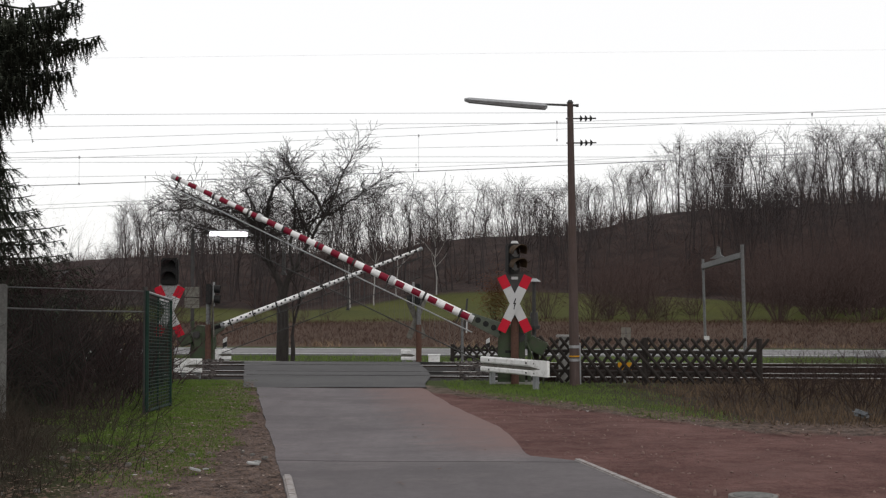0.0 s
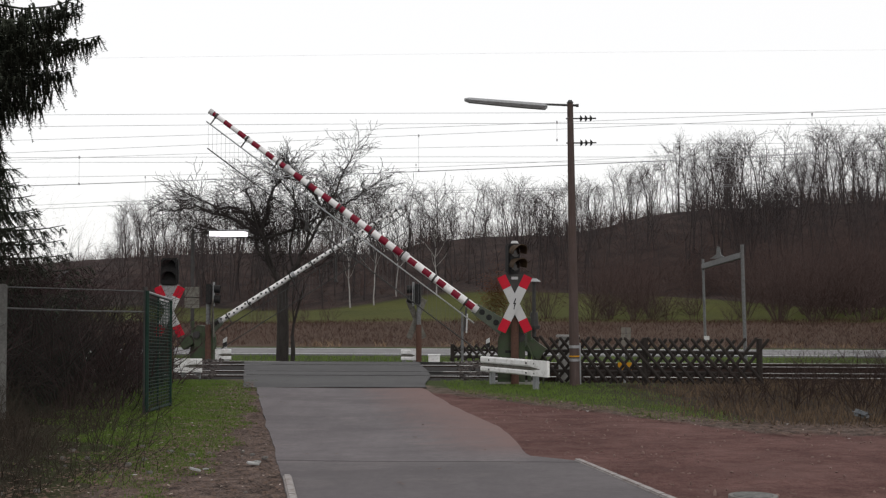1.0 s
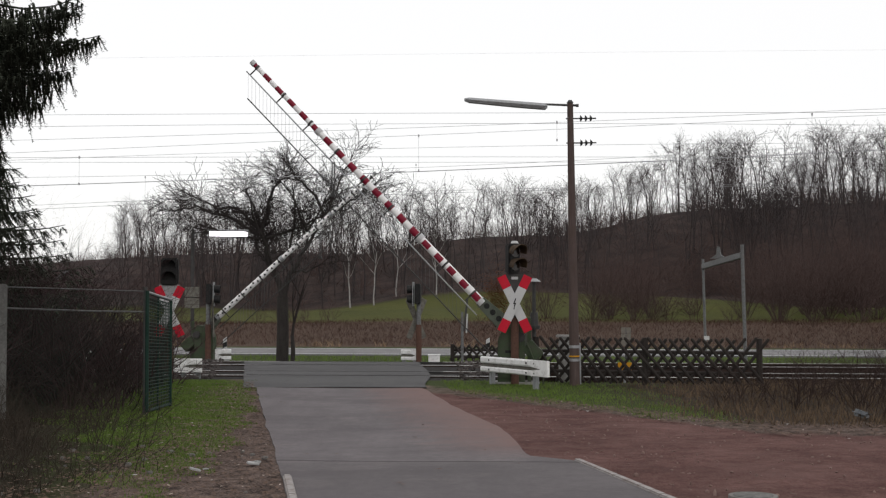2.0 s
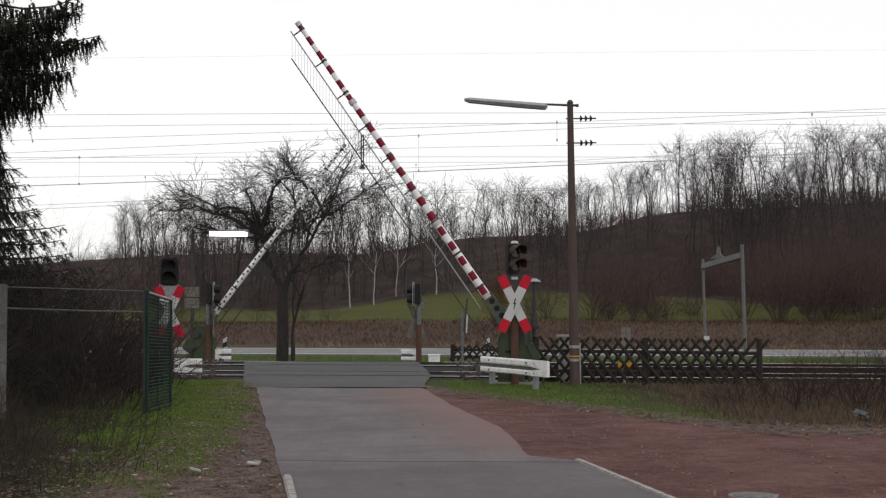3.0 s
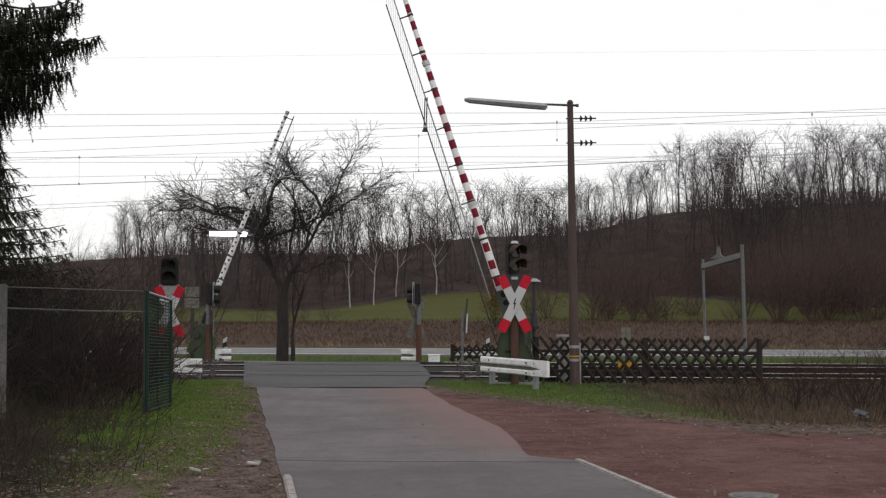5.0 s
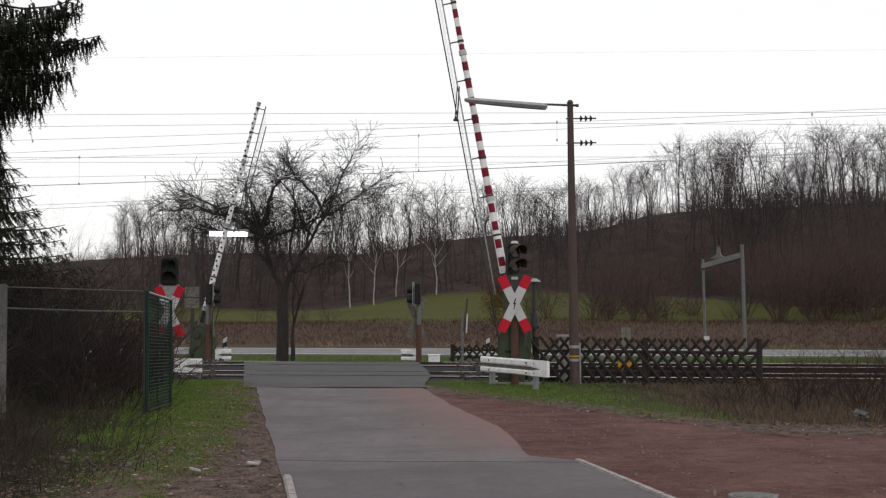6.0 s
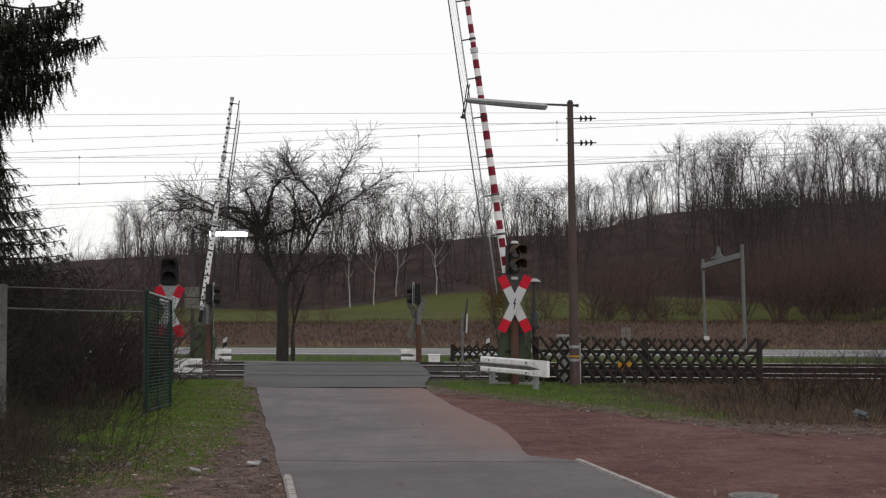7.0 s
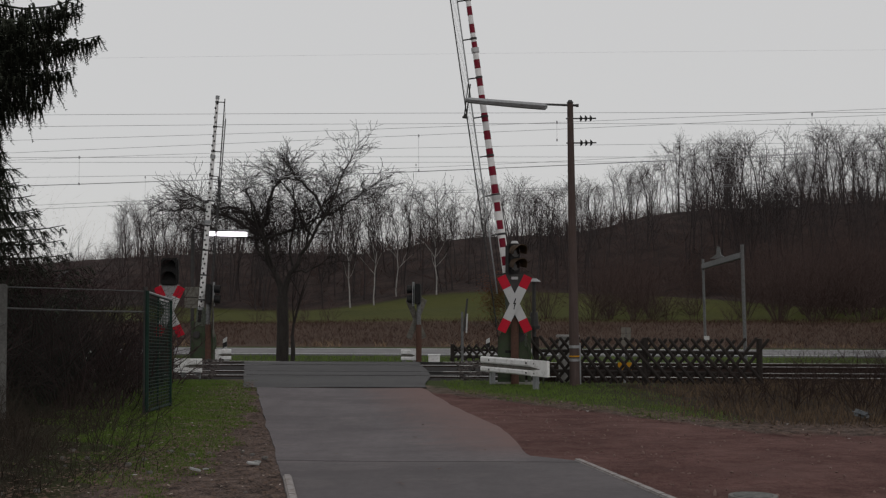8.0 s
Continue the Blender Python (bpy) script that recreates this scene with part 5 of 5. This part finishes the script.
# ---- wire fence on the left ----
def build_wire_fence():
    f = thing("wire_fence", pose(-4.05, 17.5, 0), "chain-link fence with a concrete post and steel rails", "fence")
    d = Vector((-1.45, -1.5, 0))
    m = M()
    l = d.length
    u = d / l
    part("concrete_post", M().box((d.x * 1.0, d.y * 1.0, 0.83), (0.13, 0.13, 1.85), (0, 0, 45)), POSTCON, f, "weathered concrete fence post", 0.012)
    part("corner_post", M().cone((0, 0, -0.1), (0, 0, 1.7), 0.022, 0.022, 10).cone((0, 0, 1.69), (0, 0, 1.73), 0.035, 0.03, 10), DARKSTEEL, f, "slim dark steel post with a cap")
    part("top_rail", M().path([Vector((0, 0, 1.67)), u * 0.6 + Vector((0, 0, 1.685)), d + Vector((0, 0, 1.72))], 0.009), RAILPIPE, f, "thin galvanised rail")
    part("middle_rail", M().path([Vector((0, 0, 1.39)), u * 0.9 + Vector((0, 0, 1.41)), d * 1.3 + Vector((0, 0, 1.48))], 0.014), RAILPIPE, f, "galvanised pipe rail")
    for s in (1, -1):
        for i in range(int(l * 1.3 / 0.06) + 26):
            a = i * 0.06 - (1.55 if s > 0 else 0)
            p0, p1 = (a, 0.08), (a + 1.55, 1.63)
            if s < 0:
                p0, p1 = (a, 1.63), (a + 1.55, 0.08)
            t0, t1 = max(0, -p0[0] / 1.55), min(1, (l * 1.3 - p0[0]) / 1.55)
            if t1 <= t0:
                continue
            q = [(p0[0] + 1.55 * t, p0[1] + (p1[1] - p0[1]) * t) for t in (t0, t1)]
            m.cone(u * q[0][0] + Vector((0, 0, q[0][1])), u * q[1][0] + Vector((0, 0, q[1][1])), 0.0016, 0.0016, 3, False)
    part("wire_mesh", m, MESHGREEN, f, "diamond wire mesh")
    # gate leaf
    g = thing("gate_leaf", pose(-4.05, 17.5, 0), "green wire gate leaf standing open along the lane", "gate")
    e = Vector((0.12, 1.1, 0))
    n = e.normalized()
    part("hinge_post", M().cone((0.03, 0, -0.1), (0.03, 0, 1.68), 0.03, 0.03, 10), MESHGREEN, g)
    part("end_post", M().cone(e + Vector((0, 0, 0.02)), e + Vector((0, 0, 1.56)), 0.022, 0.022, 10), MESHGREEN, g)
    part("middle_post", M().cone(e * 0.5 + Vector((0, 0, 0.0)), e * 0.5 + Vector((0, 0, 1.62)), 0.018, 0.018, 8), MESHGREEN, g)
    part("top_bar", M().cone((0.03, 0, 1.66), e + Vector((0, 0, 1.55)), 0.018, 0.018, 8), GREY, g, "worn bare top bar")
    part("bottom_bar", M().cone((0.03, 0, 0.04), e + Vector((0, 0, 0.05)), 0.018, 0.018, 8), MESHGREEN, g)
    for i in range(34):
        k = i / 33
        part("cross_wire", M().cone((0.03, 0, 0.06 + 1.58 * k), e + Vector((0, 0, 0.07 + 1.46 * k)), 0.0065, 0.0065, 4), MESHGREEN, g)
    for i in range(16):
        q = e * (i + 0.5) / 16
        part("upright_wire", M().cone(q + Vector((0, 0, 0.05)), q + Vector((0, 0, 1.6 - 0.1 * i / 16)), 0.0065, 0.0065, 4), MESHGREEN, g)


# ---- far side of the crossing and small things ----
def build_far_side():
    # backs of the far crossing signs
    for x, y, rz, turn, label in ((-0.62, 33.0, -145, 50, "back of a grey crossing sign on a rust-brown post"), (-6.05, 33.2, 104, -10, "back of a crossing sign and lamp head on a thin post")):
        b = thing("far_crossing_signal", pose(x, y, -0.12, 0, 0, rz), label, "railway sign", "far crossing signals")
        part("post", M().cone((0, 0, -0.1), (0, 0, 1.0), 0.075, 0.075, 10), RUST, b, "rust-brown lower post")
        part("upper_post", M().cone((0, 0, 1.0), (0, 0, 1.75), 0.06, 0.06, 10), POSTSTEEL, b)
        cross_bar(SIGNBACK, SIGNBACK, b, 64, -0.1)
        cross_bar(SIGNBACK, SIGNBACK, b, -64, -0.13)
        for o in b.children:
            if o.name.split(".")[0] in ("sign_arm", "arm_end"):
                o.location.z = 1.15
        h = part("lamp_head", M().box((0, -0.02, 1.78), (0.3, 0.15, 0.52)), BLACK, b, "", 0.02)
        part("back_plate", M().box((0, -0.14, 1.78), (0.4, 0.015, 0.62)), GREY, h, "pale edge of the lamp plate")
        for dz in (0.13, -0.13):
            part("hood", M().cone((0, -0.13, 1.78 + dz), (0, -0.3, 1.77 + dz), 0.1, 0.11, 14, False), BLACK, h)
        h.matrix_basis = pose(0, 0, 0, 0, 0, turn)
    build_guard(-0.86, 33.3, -14, 0.44, "white guard rail beside the far crossing sign", False, -0.27, 0.16)
    build_guard(-5.72, 33.6, 8, 0.4, "white guard rail before the far barrier", False, -0.27, 0.16, -1)
    build_guard(-5.0, 25.6, -8, 0.46, "white rounded guard rail beside the near signal", True, -0.13, 0.24, -1)
    c = thing("cable_box", pose(-0.23, 33.4, -0.2), "small white cable box beside the tracks", "box")
    part("body", M().box((0, 0, 0.13), (0.3, 0.2, 0.28)), WHITE, c, "", 0.015)
    part("lid", M().box((0, 0, 0.285), (0.33, 0.23, 0.03)), WHITE, c, "", 0.008)
    # tall steel posts beyond the tracks
    p = thing("signal_post", pose(0.56, 33.5, -0.1), "slim grey steel post with a folded arm", "post")
    part("post", M().cone((-0.06, 0, 0), (-0.06, 0, 1.3), 0.035, 0.032, 8), POSTSTEEL, p)
    part("arm", M().box((0.03, 0, 1.22), (0.05, 0.04, 0.85), (0, 6, 0)), DARKSTEEL, p)
    part("arm_plate", M().box((0.06, -0.04, 1.0), (0.035, 0.01, 0.5), (0, 3, 0)), SIGN_WHITE, p)
    # bell on a post
    b = thing("crossing_bell", pose(1.72, 24.35, 0), "dark post with a flat-capped warning bell", "bell")
    part("post", M().cone((0, 0, 0), (0, 0, 1.9), 0.04, 0.035, 10), DARKSTEEL, b)
    part("cap", M().cone((0, 0, 1.88), (0, 0, 1.94), 0.14, 0.05, 14), GREY, b, "flat pale cap")
    part("bell", M().cone((0, 0, 1.3), (0, 0, 1.05), 0.07, 0.085, 12).cone((0, 0, 1.05), (0, 0, 0.98), 0.12, 0.11, 12), DARKSTEEL, b)
    # height gate over the tracks' access
    g = thing("height_gate", pose(0, 0, 0), "galvanised steel height gate with a crossbar", "gate")
    a, c2 = Vector((7.85, 38.5, -0.4)), Vector((8.05, 34.3, -0.2))
    ta, tc = Vector((7.78, 38.5, 2.72)), Vector((7.98, 34.3, 2.98))
    part("post", M().cone(a, ta, 0.042, 0.04, 10), POSTSTEEL, g)
    part("post", M().cone(c2, tc, 0.048, 0.046, 10), POSTSTEEL, g)
    q0, q1 = ta + Vector((0, 0, -0.22)), tc + Vector((0, 0, -0.28))
    dd = (q1 - q0)
    part("crossbar", M().box((0, 0, 0), (0.1, dd.length, 0.16)), POSTSTEEL, g, "", 0.01, pose(*((q0 + q1) / 2), math.degrees(math.atan2(dd.z, math.hypot(dd.x, dd.y))), 0, math.degrees(math.atan2(-dd.x, dd.y))))
    w = q0 + dd * 0.42
    part("ridge_plate", M().prism([(-0.28, 0), (0.28, 0), (0.1, 0.1), (0.05, 0.32), (-0.03, 0.34), (-0.06, 0.12)], -0.02, 0.02), POSTSTEEL, g, "", 0, pose(w.x, w.y, w.z + 0.1, 0, 0, -50))
    part("small_plate", M().box((7.86, 38.42, 0.36), (0.16, 0.02, 0.12)), SIGN_WHITE, g, "small white plate", 0.003)
    # board with two plates behind the fence
    s = thing("trackside_board", pose(4.97, 35, -0.1), "two small weathered boards on a post", "sign")
    part("post", M().cone((0, 0.02, 0), (0, 0.03, 0.84), 0.03, 0.03, 8), DARKSTEEL, s)
    for z in (0.78, 0.61, 0.44):
        for x in (-0.07, 0.07):
            part("plate", M().box((x, 0, z), (0.125, 0.015, 0.16)), PALEBOARD, s, "", 0.003)
    y = thing("yellow_board", pose(3.55, 25.2, -0.15), "yellow trackside board with a black wedge", "sign")
    part("post", M().cone((0, 0.03, 0), (0, 0.03, 0.45), 0.025, 0.025, 8), GREY, y)
    part("board", M().box((0, 0, 0.36), (0.27, 0.012, 0.2)), YELLOW, y, "", 0.003)
    part("wedge", M().prism([(-0.07, 0.28), (0.1, 0.28), (0.02, 0.41)], -0.012, -0.008), BLACK, y, "black wedge")
    cb = thing("concrete_box", pose(2.42, 25.0, -0.1), "pale concrete cable box behind the fence", "box")
    part("body", M().box((0, 0, 0.45), (0.34, 0.25, 0.9)), CONCRETE, cb, "", 0.015)
    part("lid", M().box((0, 0, 0.93), (0.44, 0.3, 0.05)), CONCRETE, cb, "", 0.01)
    # delineators
    for x, yy in ((1.4, 40.2), (-6.9, 40.8)):
        d = thing("delineator", pose(x, yy, z_at(x, yy)), "white roadside delineator with a black stripe", "delineator", "delineators")
        part("post", M().prism([(-0.06, 0), (0.06, 0), (0.06, 0.82), (-0.06, 0.74)], -0.05, 0.05), SIGN_WHITE, d, "", 0.01)
        part("stripe", M().prism([(-0.062, 0.46), (0.062, 0.52), (0.062, 0.68), (-0.062, 0.62)], -0.053, 0.053), BLACK, d, "black slanting stripe")
    # lit street lamp far off
    x, yy = -7.2, 37
    z = z_at(x, yy)
    l = thing("lit_street_lamp", pose(x, yy, z), "slim street lamp with a lit white tube", "street lamp")
    part("post", M().cone((0, 0, 0), (0, 0, 3.93), 0.06, 0.045, 10), DARKSTEEL, l)
    for zz in (2.15, 1.83):
        part("board", M().box((0, -0.08, zz), (0.42, 0.015, 0.29)), SIGNBACK, l, "grey back of a small road board", 0.004)
    part("arm", M().cone((0, 0, 3.85), (0.5, 0, 3.87), 0.025, 0.025, 8), DARKSTEEL, l)
    part("lantern", M().box((1.02, 0, 3.92), (1.15, 0.16, 0.05)), GREY, l, "", 0.01)
    part("tube", M().cone((0.48, 0, 3.83), (1.55, 0, 3.81), 0.065, 0.065, 10), TUBE, l, "glowing white tube")
    # lattice fences
    paling_fence(pose(0.25, 34.2, -0.12, 0, 0, -5), 1.35, 0.42, 0.2, "low broken lattice fence beyond the tracks", posts=2)
    paling_fence(pose(-9.6, 27.3, -0.05, 0, 0, -3), 3.7, 0.8, 0.23, "dark lattice fence behind the hedge")
    # lamp behind the hedge
    h = thing("yard_lamp", pose(-7.2, 24, 0), "small pale yard lamp above the hedge", "lamp")
    part("post", M().cone((0, 0, 0), (0, 0, 1.85), 0.015, 0.015, 6), GREY, h)
    part("head", M().box((0.1, 0, 2.0), (0.3, 0.08, 0.04), (0, -35, 0)), GREY, h, "", 0.01)
    # litter and a cover
    t = part("crumpled_paper", M().box((0, 0, 0.02), (0.13, 0.08, 0.02), (4, 6, 15)).box((0.04, 0.015, 0.03), (0.07, 0.06, 0.02), (-8, 12, 50)), PALE, None, "", 0.01, pose(-1.80, 12.27, 0))
    tagged(t, "crumpled white paper lying on the verge", "litter")
    t = part("paper_scrap", M().box((0, 0, 0.02), (0.1, 0.06, 0.02), (4, 16, 35)).box((0.09, 0.03, 0.02), (0.06, 0.05, 0.012), (-8, 12, 80)), PALE, None, "", 0.006, pose(-2.25, 11.75, 0.01))
    tagged(t, "torn white paper scrap among leaves", "litter")
    t = part("plastic_bag", M().box((0, 0, 0.07), (0.2, 0.15, 0.09), (10, 14, 30)).box((0.11, 0.03, 0.04), (0.12, 0.12, 0.08), (-18, 22, 70)), BAG, None, "", 0.04, pose(5.45, 16.9, 0.0))
    tagged(t, "crumpled pale plastic bag in dry grass", "litter")
    mh = thing("manhole_cover", pose(2.48, 10.35, 0.0), "round grey cover set in the red gravel", "manhole cover")
    part("frame", M().cone((0, 0, -0.06), (0, 0, 0.012), 0.2, 0.195, 24), GREYSTONE, mh)
    part("lid", M().cone((0, 0, 0.0), (0, 0, 0.017), 0.16, 0.158, 24), POSTCON, mh)
    for i in range(26):
        rng = random.Random(i)
        x, yy = rng.uniform(-4.2, -1.5), rng.uniform(10, 14)
        if west(x, yy) < 0.1:
            continue
        s = rng.uniform(0.015, 0.035)
        m = M().box((0, 0, s * 0.5), (s * 2, s * 1.5, s))
        tagged(part("pebble", m, GREYSTONE, None, "", s * 0.25, pose(x, yy, z_at(x, yy) - 0.005, 0, 0, rng.uniform(0, 180))), "grey pebble on the verge", "stone", "pebbles on the verge")


def build_wires():
    """Overhead lines: distance of the run, heights at the west, middle and east."""
    runs = ((36, 6.85, 6.75, 6.6, 0.0055), (36, 6.5, 6.45, 6.25, 0.0055), (30.6, 5.4, 5.65, 6.05, 0.0045), (30.6, 5.05, 5.47, 5.9, 0.0045), (34.6, 5.35, 5.62, 5.6, 0.0045), (40, 6.05, 5.95, 5.8, 0.006),
            (40, 5.9, 5.78, 5.7, 0.0055), (34.6, 4.9, 5.1, 5.75, 0.0045), (30.6, 4.25, 4.6, 5.12, 0.009), (38, 4.35, 4.73, 4.85, 0.0055), (38, 4.22, 4.66, 4.8, 0.0055), (30.6, 7.45, 7.4, 7.3, 0.0012))
    for w, a, b, c, r in runs:
        pts = []
        for i in range(-10, 11):
            x = i * 2.0
            k = x / 13.0
            pts.append(along(x, w, b + (c - a) / 2 * k + ((a + c) / 2 - b) * k * k))
        tagged(part("overhead_wire", M().path(pts, r, 5), WIRE), "thin overhead line above the tracks", "wire", "overhead lines")
    for x, w, z0, z1 in ((-8.9, 30.6, 5.0, 4.35), (-0.58, 30.6, 5.44, 4.6), (2.7, 30.6, 5.73, 5.3), (8.6, 30.6, 5.84, 4.95), (-9.0, 38, 5.2, 4.4), (-0.8, 38, 5.5, 4.7)):
        tagged(part("dropper", M().cone(along(x, w, z0), along(x, w, z1), 0.003, 0.003, 4).box(along(x, w, z0), (0.03, 0.03, 0.06)).box(along(x, w, z1), (0.03, 0.03, 0.06)), WIRE), "short dropper between two overhead lines", "wire", "overhead line droppers")


build_roadside_tree()
build_birches()
build_spruce(pose(-5.9, 14.2, 0), 9.0, lambda z: float(np.interp(z, [1.5, 3.2, 3.8, 4.1, 4.4, 4.7, 5.0, 5.35, 6.0, 9], [1.15, 1.18, 1.28, 1.5, 1.75, 1.95, 2.05, 1.3, 1.3, 0.3])), 70, 2.8, 0.42, "tall dark spruce with drooping needle-hung branches", 0.21, 0.25, 0.042)
build_spruce(pose(-7.35, 20, 0), 4.3, lambda z: float(np.interp(z, [0.5, 1.6, 2.2, 3.0, 3.6, 4.6], [2.0, 2.0, 1.75, 1.15, 0.75, 0.1])), 80, 0.7, 0.2, "small dense dark spruce behind the hedge", 0.24, 0.0, 0.085)
build_wire_fence()
build_far_side()
build_wires()
build_bushes()
build_cover()


def motions():
    for (boom, bars, low, strut, pivot, drop, hang, length), table in ((near_moves, NEAR), (far_moves, FAR)):
        walk(boom, [(t, pose(0, 0, pivot, 0, -a, 0)) for t, a, s in table])
        for bar, x in bars:
            walk(bar, [(t, pose(x, 0, drop, 0, a - s, 0)) for t, a, s in table])
        walk(strut, [(t, pose(length * 0.66, 0, drop, 0, a - s, 0)) for t, a, s in table])
        walk(low, [(t, Matrix.Translation(Vector((0, 0, drop)) + pose(0, 0, 0, 0, a - s, 0) @ Vector((0, 0, -hang)))) for t, a, s in table])


motions()
